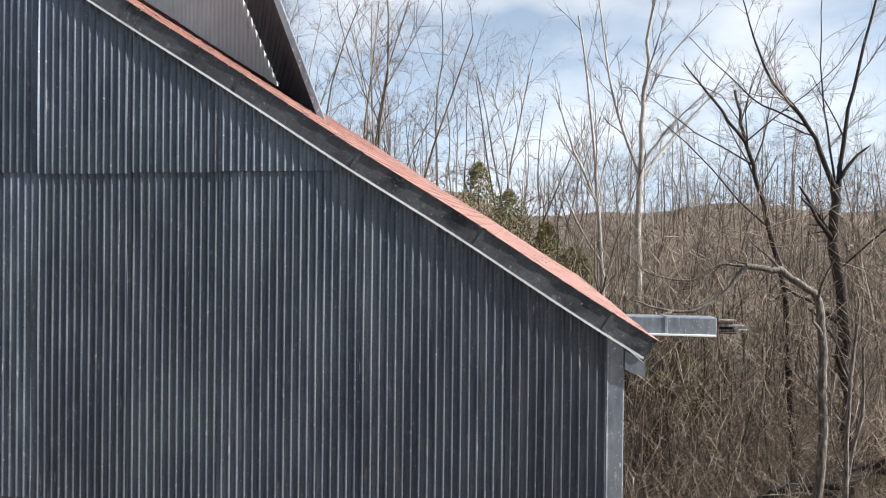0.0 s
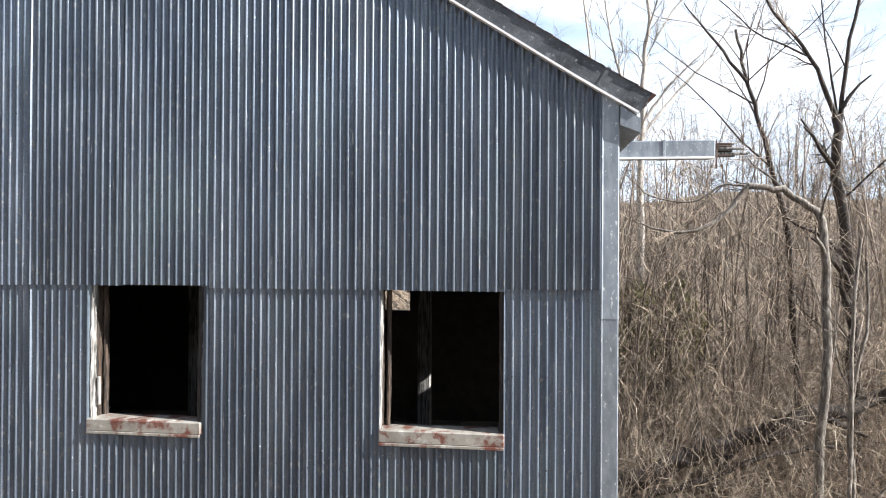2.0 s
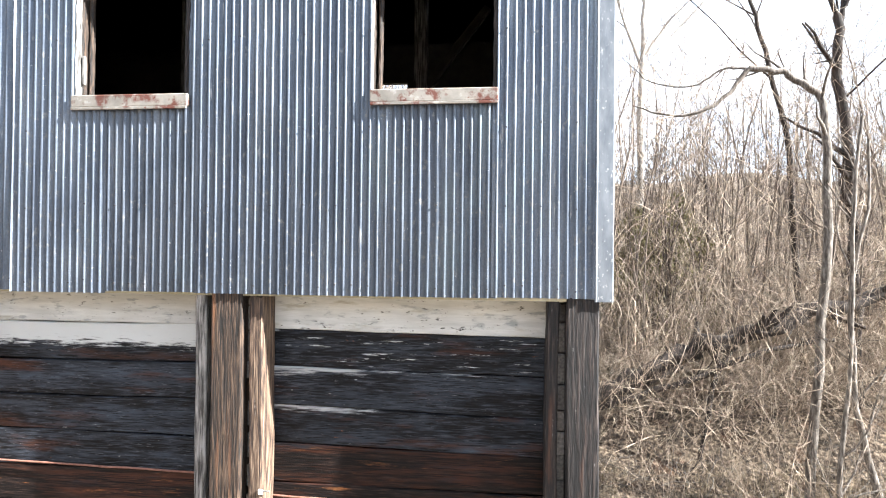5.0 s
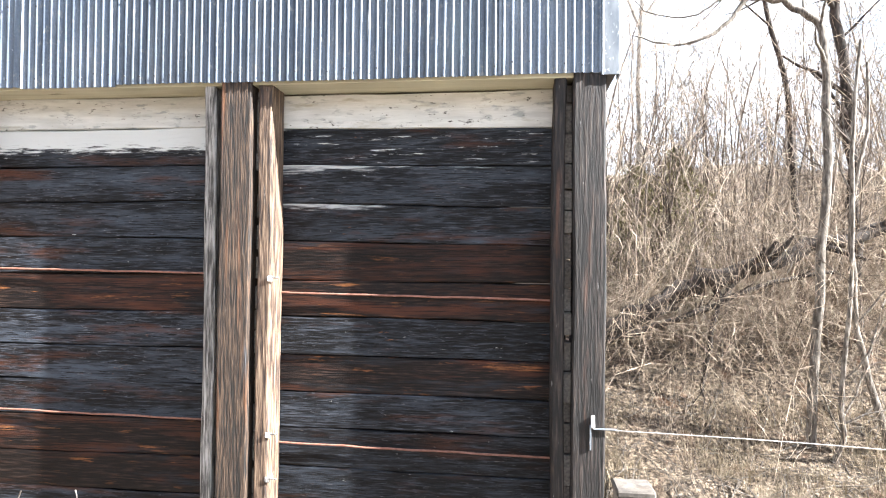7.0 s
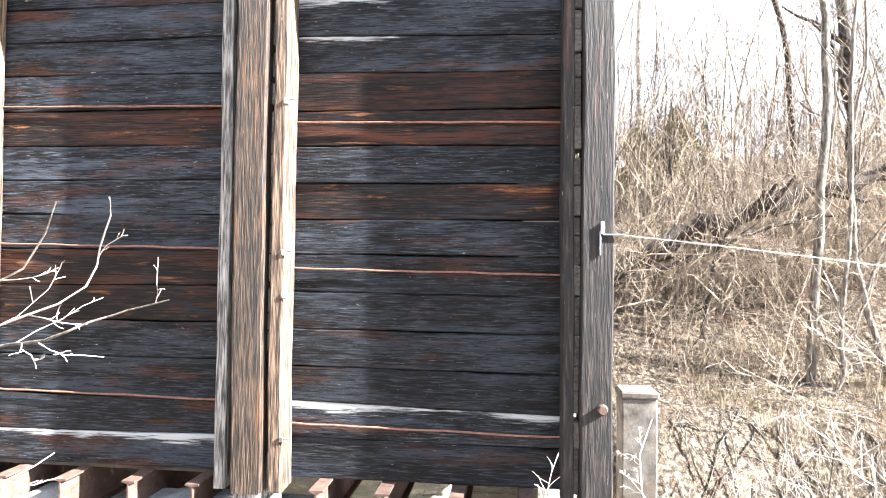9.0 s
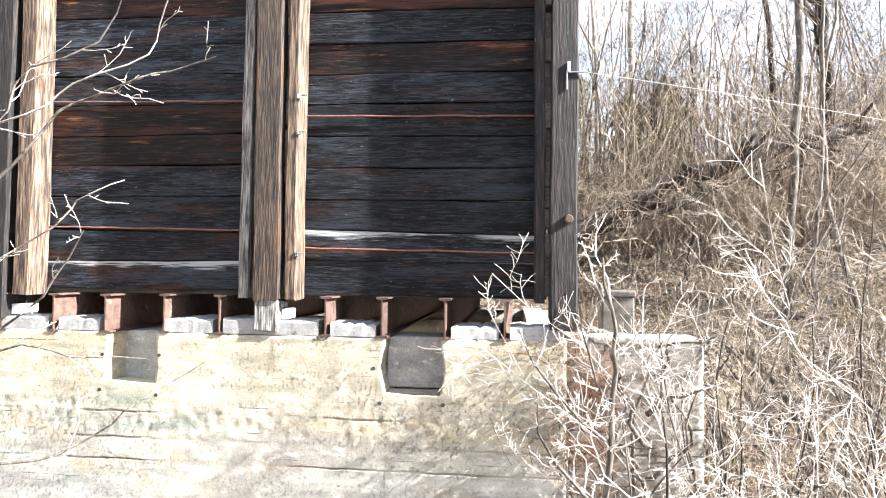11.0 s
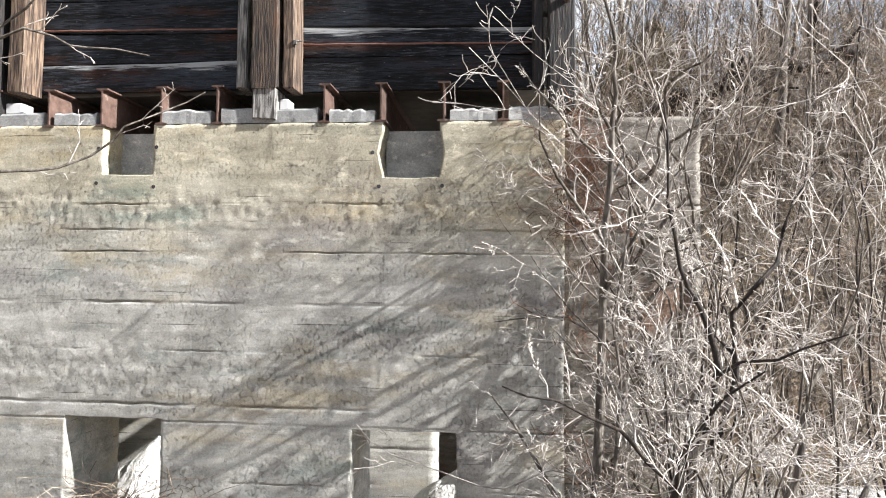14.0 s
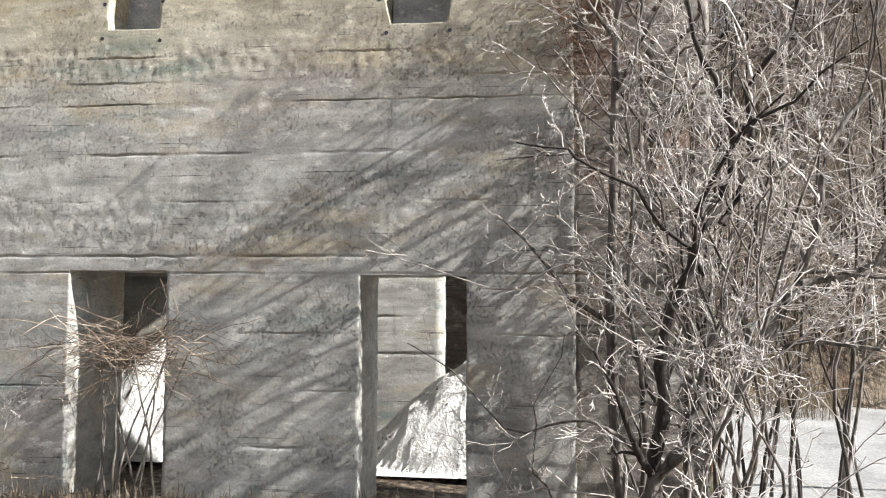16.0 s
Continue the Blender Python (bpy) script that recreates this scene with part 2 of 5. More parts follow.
M_GREY = surf("grey_batten_wood", [(0.40, (0.050, 0.047, 0.044)), (0.5, (0.20, 0.192, 0.18)), (0.64, (0.42, 0.405, 0.385))], (60, 46, 4.5), (0.65, 0.9), 0.0, 0.9, 25,
              [((0.035, 0.032, 0.030), (36, 30, 2.2), 0.60, 0.68)], vary=0.1, dist=0.008)
M_ORANGE = surf("orange_batten_wood", [(0.40, (0.024, 0.016, 0.013)), (0.5, (0.115, 0.074, 0.050)), (0.64, (0.27, 0.195, 0.135))], (60, 46, 4.0), (0.6, 0.85), 0.0, 0.9, 25,
                [((0.045, 0.030, 0.024), (30, 26, 1.8), 0.58, 0.66), ((0.40, 0.36, 0.31), (40, 30, 3), 0.66, 0.71)], vary=0.1, dist=0.008)
M_ENDGRAIN = surf("plank_end_wood", [(0.3, (0.10, 0.095, 0.09)), (0.7, (0.30, 0.28, 0.25))], (50, 50, 50), (0.7, 0.9), 0.0, 0.6, 25, vary=0.3)
M_SILL = surf("rusted_sill_metal", [(0.3, (0.22, 0.21, 0.185)), (0.7, (0.38, 0.355, 0.315))], (9, 9, 9), (0.45, 0.7), 0.3, 0.2, 25,
              [((0.15, 0.058, 0.043), (5.2, 5.2, 5.2), 0.50, 0.58), ((0.46, 0.45, 0.42), (9, 9, 9), 0.58, 0.66), ((0.16, 0.06, 0.04), (14, 14, 14), 0.62, 0.70)])
M_ROD = surf("rusty_rod", [(0.3, (0.17, 0.075, 0.05)), (0.7, (0.33, 0.17, 0.13))], (20, 20, 20), (0.6, 0.8), 0.2, 0.3)
M_RUST = surf("rusty_steel", [(0.3, (0.060, 0.034, 0.026)), (0.7, (0.155, 0.098, 0.078))], (14, 14, 14), (0.6, 0.85), 0.2, 0.4, 30, [((0.34, 0.27, 0.24), (8, 8, 8), 0.60, 0.72)], vary=0.15)
M_NAIL = surf("nail_head", [(0.3, (0.03, 0.03, 0.035)), (0.7, (0.10, 0.10, 0.11))], (90, 90, 90), (0.5, 0.7), 0.5, 0.0)
M_CONC = surf("board_formed_concrete", [(0.30, (0.295, 0.288, 0.262)), (0.5, (0.445, 0.437, 0.400)), (0.70, (0.59, 0.582, 0.545))], (1.6, 4, 8), (0.75, 0.95), 0.0, 0.30, 90,
              [((0.48, 0.41, 0.28), (0.5, 2, 1.8), 0.52, 0.70), ((0.27, 0.255, 0.245), (0.55, 2, 1.1), 0.52, 0.68), ((0.25, 0.285, 0.265), (0.6, 2, 2.4), 0.56, 0.68), ((0.20, 0.185, 0.165), (7, 7, 1.1), 0.62, 0.76), ((0.16, 0.145, 0.125), (20, 20, 12), 0.62, 0.72), ((0.64, 0.63, 0.59), (4, 4, 9), 0.56, 0.68), ((0.09, 0.082, 0.072), (0.9, 4, 42), 0.64, 0.67), ((0.30, 0.155, 0.08), (2.2, 2, 1.2), 0.67, 0.76)], shift=False, dist=0.012, pits=((42, 42, 30), 0.54, 0.66, 0.022), grain=0.20)
# the topmost pour of the wall is of a yellower concrete
cn, cl = M_CONC.node_tree.nodes, M_CONC.node_tree.links
cb = cn["Principled BSDF"]
cold = cb.inputs["Base Color"].links[0].from_socket
cgeo, csep, cns, cad, crm, cmx = (cn.new("ShaderNode" + q) for q in ("NewGeometry", "SeparateXYZ", "TexNoise", "Math", "MapRange", "MixRGB"))
cns.inputs["Scale"].default_value, cns.inputs["Detail"].default_value = 2.2, 6
cad.operation = "MULTIPLY_ADD"
cad.inputs[1].default_value = 0.9
crm.inputs[1].default_value, crm.inputs[2].default_value = 3.9, 4.9
cmx.blend_type = "MULTIPLY"
cmx.inputs[2].default_value = (1.05, 0.98, 0.82, 1)
cl.new(cgeo.outputs["Position"], csep.inputs[0]), cl.new(cgeo.outputs["Position"], cns.inputs["Vector"])
cl.new(cns.outputs["Fac"], cad.inputs[0]), cl.new(csep.outputs["Z"], cad.inputs[2]), cl.new(cad.outputs[0], crm.inputs[0])
cl.new(crm.outputs[0], cmx.inputs[0]), cl.new(cold, cmx.inputs[1]), cl.new(cmx.outputs[0], cb.inputs["Base Color"])
# stains, with the wing wall's twig shade in the darker ground tone
M_CONCDARK = surf("stained_shaded_concrete", [(0.28, (0.125, 0.108, 0.092)), (0.5, (0.25, 0.228, 0.198)), (0.72, (0.37, 0.345, 0.305))], (1.6, 4, 9), (0.75, 0.95), 0.0, 0.7, 60,
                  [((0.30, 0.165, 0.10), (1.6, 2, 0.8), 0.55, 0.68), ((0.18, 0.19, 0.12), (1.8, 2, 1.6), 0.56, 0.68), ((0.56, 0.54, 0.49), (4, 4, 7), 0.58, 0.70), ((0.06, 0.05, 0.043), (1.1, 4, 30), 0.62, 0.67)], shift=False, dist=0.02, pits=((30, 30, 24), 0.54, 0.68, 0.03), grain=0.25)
M_CONCGREY = surf("grey_concrete", [(0.3, (0.22, 0.225, 0.225)), (0.7, (0.46, 0.46, 0.45))], (3, 4, 6), (0.75, 0.95), 0.0, 0.5, 60, [((0.14, 0.14, 0.14), (5, 5, 5), 0.58, 0.70), ((0.58, 0.57, 0.54), (9, 9, 12), 0.58, 0.68)], dist=0.012, grain=0.22)
# near-black timber: the colour holds the shade of the unlit rooms
M_INT = surf("shaded_interior_timber", [(0.3, (0.030, 0.026, 0.022)), (0.7, (0.08, 0.068, 0.055))], (8, 8, 8), (0.7, 0.9), 0.0, 0.4, vary=0.15)
M_FLOORP = surf("pale_floor_plank", [(0.3, (0.36, 0.33, 0.27)), (0.7, (0.52, 0.48, 0.40))], (1.4, 20, 20), (0.7, 0.9), 0.0, 0.4, vary=0.12)
M_SAND = surf("white_rubble_sand", [(0.3, (0.78, 0.76, 0.73)), (0.7, (0.88, 0.87, 0.84))], (9, 9, 9), (0.8, 0.95), 0.0, 0.7, 40, [((0.12, 0.11, 0.10), (13, 13, 13), 0.62, 0.65)], dist=0.05)
M_LITTER = surf("leaf_litter", [(0.36, (0.022, 0.015, 0.010)), (0.5, (0.115, 0.083, 0.056)), (0.64, (0.36, 0.285, 0.205))], (11, 11, 11), (0.8, 0.95), 0.0, 1.0, 40,
                [((0.15, 0.075, 0.040), (1.1, 1.1, 1.1), 0.55, 0.72), ((0.26, 0.21, 0.15), (0.9, 0.9, 0.9), 0.56, 0.70), ((0.035, 0.026, 0.018), (1.7, 1.7, 1.7), 0.54, 0.66)], shift=False, dist=0.06)
M_GRAVEL = surf("pale_gravel", [(0.3, (0.28, 0.278, 0.27)), (0.7, (0.44, 0.435, 0.425))], (22, 22, 22), (0.85, 0.95), 0.0, 0.7, 40, [((0.24, 0.20, 0.15), (2, 2, 2), 0.60, 0.75)], shift=False, dist=0.03)
M_BARK = surf("grey_bark", [(0.34, (0.045, 0.037, 0.030)), (0.5, (0.13, 0.112, 0.094)), (0.66, (0.27, 0.245, 0.215))], (22, 22, 5), (0.8, 0.95), 0.0, 0.8, 25, vary=0.15, dist=0.02)
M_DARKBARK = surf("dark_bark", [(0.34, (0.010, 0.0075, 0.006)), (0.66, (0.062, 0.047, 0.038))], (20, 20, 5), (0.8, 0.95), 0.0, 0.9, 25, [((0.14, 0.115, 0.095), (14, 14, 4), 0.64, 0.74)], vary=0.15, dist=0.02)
M_PALEBARK = surf("pale_bark", [(0.3, (0.24, 0.22, 0.195)), (0.7, (0.48, 0.45, 0.41))], (9, 9, 5), (0.7, 0.9), 0.0, 0.5, 25, [((0.10, 0.09, 0.08), (12, 12, 8), 0.62, 0.72)], dist=0.015)
M_TWIG = surf("pale_twig", [(0.36, (0.33, 0.295, 0.265)), (0.62, (0.70, 0.655, 0.61))], (9, 9, 9), (0.7, 0.9), 0.0, 0.0, vary=0.15)
# darkened copy of the pale twig, for shrubs meant to stand in shade
M_SHADETWIG = surf("shaded_twig", [(0.36, (0.10, 0.082, 0.07)), (0.62, (0.34, 0.29, 0.25))], (9, 9, 9), (0.7, 0.9), 0.0, 0.0, vary=0.15)
M_BRUSH = surf("brown_brush", [(0.38, (0.055, 0.040, 0.030)), (0.5, (0.25, 0.19, 0.14)), (0.62, (0.56, 0.475, 0.37))], (2.6, 2.6, 1.4), (0.8, 0.95), 0.0, 0.0)
M_IVY = surf("dead_ivy", [(0.36, (0.075, 0.036, 0.020)), (0.64, (0.27, 0.135, 0.075))], (3, 3, 3), (0.8, 0.95), 0.0, 0.0)
M_WOODS = surf("far_woods_bark", [(0.34, (0.050, 0.040, 0.032)), (0.5, (0.13, 0.105, 0.085)), (0.66, (0.27, 0.22, 0.18))], (1.6, 1.6, 0.6), (0.8, 0.95), 0.0, 0.0)
M_THICKET = surf("thicket_bark", [(0.36, (0.020, 0.015, 0.011)), (0.5, (0.105, 0.079, 0.058)), (0.64, (0.32, 0.26, 0.20))], (1.3, 1.3, 0.9), (0.8, 0.95), 0.0, 0.0)
M_GRASS = surf("dry_grass", [(0.3, (0.12, 0.092, 0.058)), (0.7, (0.36, 0.295, 0.20))], (3, 3, 3), (0.8, 0.95), 0.0, 0.0)
M_GREEN = surf("cedar_green", [(0.3, (0.085, 0.088, 0.032)), (0.7, (0.25, 0.22, 0.095))], (2, 2, 2), (0.7, 0.9), 0.0, 0.0, 40, [((0.20, 0.15, 0.07), (1.5, 1.5, 1.5), 0.52, 0.68)])
M_WIRE = surf("pale_wire", [(0.3, (0.5, 0.49, 0.47)), (0.7, (0.65, 0.64, 0.62))], (9, 9, 9), (0.4, 0.6), 0.2, 0.0)

# ---------------------------------------------------------------- builders


def box_bm(bm, x0, x1, y0, y1, z0, z1, bevel=0.0, rough=0.0, cuts=0, rng=None):
    g = bmesh.ops.create_cube(bm, size=1.0)
    vs = g["verts"]
    bmesh.ops.transform(bm, matrix=Matrix.Translation(((x0 + x1) / 2, (y0 + y1) / 2, (z0 + z1) / 2)) @ Matrix.Diagonal((x1 - x0, y1 - y0, z1 - z0, 1)), verts=vs)
    es = list({e for v in vs for e in v.link_edges})
    if bevel:
        bmesh.ops.bevel(bm, geom=es, offset=bevel, segments=1, affect="EDGES")
    return bm


def mesh_of(name, bm):
    me = bpy.data.meshes.new(name)
    bm.to_mesh(me)
    bm.free()
    return me


def part(name, bm, material, parent, label=""):
    """One mesh object under a thing, from a bmesh or from finished mesh data."""
    me = bm if isinstance(bm, bpy.types.Mesh) else mesh_of(name, bm)
    if not me.materials:
        me.materials.append(material)
    ob = new(name, me)
    ob.parent = parent
    return tagged(ob, label) if label else ob


def box(name, material, parent, x0, x1, y0, y1, z0, z1, bevel=0.006, label=""):
    return part(name, box_bm(bmesh.new(), x0, x1, y0, y1, z0, z1, bevel), material, parent, label)


def thing(name, label, category, kind="", group=""):
    return tagged(new(name), label, category, group, kind)


def pydata(name, verts, faces, material):
    me = bpy.data.meshes.new(name)
    me.from_pydata(verts, [], faces)
    me.materials.append(material)
    me.update()
    return me


def timber(name, material, parent, x0, x1, y0, y1, z0, z1, seed, label="", wob=0.006, n=26):
    """An upright timber with worn, slightly crooked edges."""
    rng = random.Random(seed)
    verts, faces = [], []
    ph = [rng.uniform(0, 6.28) for _ in range(4)]
    c = 0.012
    ring = [(x0 + c, y0), (x1 - c, y0), (x1, y0 + c), (x1, y1 - c), (x1 - c, y1), (x0 + c, y1), (x0, y1 - c), (x0, y0 + c)]
    for k in range(n + 1):
        z = z0 + (z1 - z0) * k / n
        sx = wob * (math.sin(z * 1.3 + ph[0]) + 0.5 * math.sin(z * 4.1 + ph[1]))
        for x, y in ring:
            verts.append((x + sx + rng.uniform(-1, 1) * wob * 0.4, y + rng.uniform(-1, 1) * wob * 0.4, z + (rng.uniform(-0.012, 0.012) if k in (0, n) else 0)))
    m = len(ring)
    for k in range(n):
        for j in range(m):
            a, b = k * m + j, k * m + (j + 1) % m
            faces.append((a, b, b + m, a + m))
    faces.append(tuple(range(m - 1, -1, -1)))
    faces.append(tuple(range(n * m, n * m + m)))
    return part(name, pydata(name, verts, faces, material), material, parent, label)


def tube_bundle(lines, sides=4):
    """Tapered tubes along polylines [(points, radii)], as one mesh's vertices and faces."""
    verts, faces, base = [], [], 0
    ang = np.arange(sides) * 2 * np.pi / sides
    ca, sa = np.cos(ang), np.sin(ang)
    for pts, rad in lines:
        p = np.asarray(pts, float)
        r = np.asarray(rad, float)
        d = np.gradient(p, axis=0)
        d /= np.linalg.norm(d, axis=1)[:, None] + 1e-9
        ref = np.where(np.abs(d[:, 2:3]) > 0.9, np.array([[1.0, 0, 0]]), np.array([[0, 0, 1.0]]))
        u = np.cross(d, ref)
        u /= np.linalg.norm(u, axis=1)[:, None] + 1e-9
        w = np.cross(d, u)
        ring = p[:, None, :] + r[:, None, None] * (ca[None, :, None] * u[:, None, :] + sa[None, :, None] * w[:, None, :])
        verts.append(ring.reshape(-1, 3))
        n = len(p)
        i = np.arange(n - 1)[:, None] * sides + base
        j = np.arange(sides)[None, :]
        k = (np.arange(sides)[None, :] + 1) % sides
        faces.append(np.stack([i + j, i + k, i + k + sides, i + j + sides], -1).reshape(-1, 4))
        base += n * sides
    return np.concatenate(verts), np.concatenate(faces)


def mesh_np(name, v, f, material):
    me = bpy.data.meshes.new(name)
    me.vertices.add(len(v))
    me.vertices.foreach_set("co", np.ascontiguousarray(v, dtype=np.float32).ravel())
    me.loops.add(f.size)
    me.loops.foreach_set("vertex_index", np.ascontiguousarray(f, dtype=np.int32).ravel())
    me.polygons.add(len(f))
    me.polygons.foreach_set("loop_start", np.arange(0, f.size, f.shape[1], dtype=np.int32))
    me.update(calc_edges=True)
    me.materials.append(material)
    return me


def bend(rng, p, d, length, n, wander, rise=0.0):
    """A wandering polyline from p along d."""
    pts, d = [np.array(p, float)], np.array(d, float)
    d /= np.linalg.norm(d)
    for _ in range(n):
        d = d + np.array([rng.gauss(0, wander), rng.gauss(0, wander), rng.gauss(0, wander) + rise])
        d /= np.linalg.norm(d)
        pts.append(pts[-1] + d * length / n)
    return pts


def grow(rng, lines, pts, r0, r1, depth, kids=5, ratio=0.55, spread=0.8, rise=0.06, wander=0.14, start=0.25):
    """Adds a limb and its twigs, level by level, to lines."""
    n = len(pts)
    lines.append((pts, np.linspace(r0, r1, n)))
    if depth == 0:
        return
    length = sum(np.linalg.norm(np.array(pts[i + 1]) - np.array(pts[i])) for i in range(n - 1))
    for _ in range(kids):
        t = rng.uniform(start, 1.0) * (n - 1)
        i = min(int(t), n - 2)
        p = np.array(pts[i]) + (np.array(pts[i + 1]) - np.array(pts[i])) * (t - i)
        d = np.array(pts[i + 1]) - np.array(pts[i])
        d /= np.linalg.norm(d) + 1e-9
        side = np.array([rng.gauss(0, 1), rng.gauss(0, 1), rng.gauss(0, 0.6)])
        side -= d * side.dot(d)
        side /= np.linalg.norm(side) + 1e-9
        d = d + side * spread * rng.uniform(0.7, 1.3)
        ln = length * ratio * rng.uniform(0.5, 1.1) * (1.15 - 0.5 * t / (n - 1))
        r = (r0 + (r1 - r0) * t / (n - 1)) * 0.6
        grow(rng, lines, bend(rng, p, d, ln, 4 if depth > 1 else 3, wander, rise), r, r * 0.3, depth - 1, kids, ratio, spread, rise, wander, 0.15)


# ---------------------------------------------------------------- ground


def smooth(a, b, v):
    t = min(1.0, max(0.0, (v - a) / (b - a)))
    return t * t * (3 - 2 * t)


def terrain(x, y):
    """Height of the ground: level yard in front and beside, a bank behind, then rising woods."""
    start = 5.6 if x > 1.0 else 6.4
    side = smooth(1.0, 2.0, x)
    bank = 4.2 * smooth(start, start + 2.6, y) + 1.5 * smooth(8.5, 12.0, y)
    far = 0.16 * max(0.0, y - 11) if y < 70 else 0.16 * 59
    hill = 1.1 * smooth(4, 11, x) * smooth(7, 11, y)
    h = bank + far + hill
    h += 0.10 * noise.noise((x * 0.5, y * 0.5, 3)) + 0.035 * noise.noise((x * 2.1, y * 2.1, 9)) * smooth(-6, 6, y)
    h += 2.2 * smooth(28, 58, y) + 2.4 * smooth(30, 50, y) * noise.noise((x * 0.06, y * 0.03, 6))
    # unseen rise far behind the camera, added to block low sky light
    if y < -25:
        h += 32 * smooth(-25, -75, y)
    h += 22 * smooth(-45, -100, x)
    h += 4.2 * smooth(0, -7, x) * smooth(9, 20, y)
    if y < 6:
        h += 0.16 * smooth(1.4, 0.1, abs(y + 0.2)) * (1 - side)
    return h


def axis(stops):
    out = []
    for a, b, n in stops:
        out += [a + (b - a) * i / n for i in range(n)]
    return out + [stops[-1][1]]


gx = axis([(-400, -60, 10), (-60, -9, 16), (-9, 13, 120), (13, 60, 24), (60, 400, 10)])
gy = axis([(-400, -40, 8), (-40, -8, 12), (-8, 15, 120), (15, 80, 30), (80, 600, 12)])
gv = [(x, y, terrain(x, y) - (0.05 if (x < 0.8 and 0.3 < y < 6.2) else 0)) for y in gy for x in gx]
nx = len(gx)
gf = [(j * nx + i, j * nx + i + 1, (j + 1) * nx + i + 1, (j + 1) * nx + i) for j in range(len(gy) - 1) for i in range(nx - 1)]
ground = tagged(new("ground", pydata("ground", gv, gf, M_LITTER)), "brown leaf litter over a wooded bank", "ground", kind="structure")
for p in ground.data.polygons:
    p.use_smooth = True

# gravel yard beside the wing wall
rng = random.Random(5)
rx, ry = axis([(1.25, 9.0, 46)]), axis([(-5.5, 5.7, 60)])
rv = []
for y in ry:
    for x in rx:
        e = 0.35 * noise.noise((x * 0.9, y * 0.9, 1))
        rv.append((x + (e if x < 1.6 else 0), min(y + e, 5.75), terrain(x, min(y, 5.5)) + 0.035 + 0.012 * noise.noise((x * 5, y * 5, 2))))
nr = len(rx)
rf = [(j * nr + i, j * nr + i + 1, (j + 1) * nr + i + 1, (j + 1) * nr + i) for j in range(len(ry) - 1) for i in range(nr - 1)]
tagged(new("road", pydata("road", rv, rf, M_GRAVEL)), "pale grey gravel yard below a bank", "road", kind="structure")

# ---------------------------------------------------------------- upper metal wall
PITCH, LEFT, RIDGE = 0.0635, -9.0, -9.0


def rake(x):
    """Height of the roof's lower edge over the wall at x."""
    return 13.70 + (0.18 - x) * 0.629


WINDOWS = [(-4.13, -3.19, 11.32, 12.40), (-1.74, -0.795, 11.32, 12.40)]
wall_upper = thing("wall_upper", "blue-grey corrugated metal wall with two open windows", "wall", "structure")


def sheet(x0, x1, z0, z1, seed, parent, material, y=0.0, openings=WINDOWS, top=rake, depth=0.0105):
    """One corrugated sheet with its waves, laps, dents and cut-outs."""
    rng = random.Random(seed)
    xs = [x0 + i * PITCH / 8 for i in range(int((x1 - x0) / PITCH * 8) + 1)] + [x1]
    cuts = sorted({z0, z1} | {z0 + (z1 - z0) * k / 9 for k in range(10)})
    for a, b, c, d in openings:
        if x0 < b and x1 > a:
            xs += [v for v in (a, b) if x0 < v < x1]
            cuts += [v for v in (c, d) if z0 + 0.03 < v < z1 - 0.03]
    xs, cuts = sorted(set(xs)), sorted(set(cuts))
    lift, tilt = rng.uniform(0, 0.003), rng.uniform(-0.004, 0.004)
    dents = [(rng.uniform(x0, x1), rng.uniform(z0, z1), rng.uniform(0.2, 0.35), rng.uniform(0.4, 0.8), rng.uniform(-0.004, 0.004)) for _ in range(3)]

    def at(x, z):
        wob = 0.003 * math.sin(z * 3.1 + seed) + 0.0025 * noise.noise((x * 3, z * 1.5, seed))
        flat = 1 - 0.75 * math.exp(-((x + 1.22) / 0.14) ** 2 - ((z - 10.45) / 0.38) ** 2)
        th = 2 * math.pi * (x + wob) / PITCH
        dy = depth * 1.12 * flat * (math.cos(th) - 0.24 * math.cos(2 * th))
        dy -= 0.008 * max(0.0, 1 - (x - x0) / 0.022)
        for a, b, ra, rb, h in dents:
            dy += h * math.exp(-((x - a) / ra) ** 2 - ((z - b) / rb) ** 2)
        return (x + wob * 0.6 * (0 if x in (x0, x1) else 1), y + dy - lift - 0.007 * (1 - (z - z0) / (z1 - z0)) + tilt * (x - x0), z)

    verts, faces, index = [], [], {}

    def vid(i, z):
        key = (i, round(z, 4))
        if key not in index:
            index[key] = len(verts)
            verts.append(at(xs[i], z))
        return index[key]

    jag = rng.uniform(-0.01, 0.01)
    for i in range(len(xs) - 1):
        xm = (xs[i] + xs[i + 1]) / 2
        for k in range(len(cuts) - 1):
            za, zb = cuts[k], cuts[k + 1]
            zm = (za + zb) / 2
            if any(a < xm < b and c < zm < d - 0.01 for a, b, c, d in openings):
                continue
            ta, tb = min(zb, top(xs[i])), min(zb, top(xs[i + 1]))
            if ta <= za or tb <= za:
                continue
            faces.append((vid(i, za + (jag if k == 0 else 0)), vid(i + 1, za + (jag if k == 0 else 0)), vid(i + 1, tb), vid(i, ta)))
    if not faces:
        return None
    me = pydata("metal_sheet", verts, faces, material)
    for p in me.polygons:
        p.use_smooth = True
    return part("metal_sheet", me, material, parent)


seams = [-0.085, -0.80, -1.55, -2.32, -3.09, -3.86, -4.63, -5.40, -6.17, -6.94, -7.71, -8.48, -9.0]
rows = [(9.78, 12.41), (12.40, 15.10), (15.085, 17.8), (17.79, 19.6)]
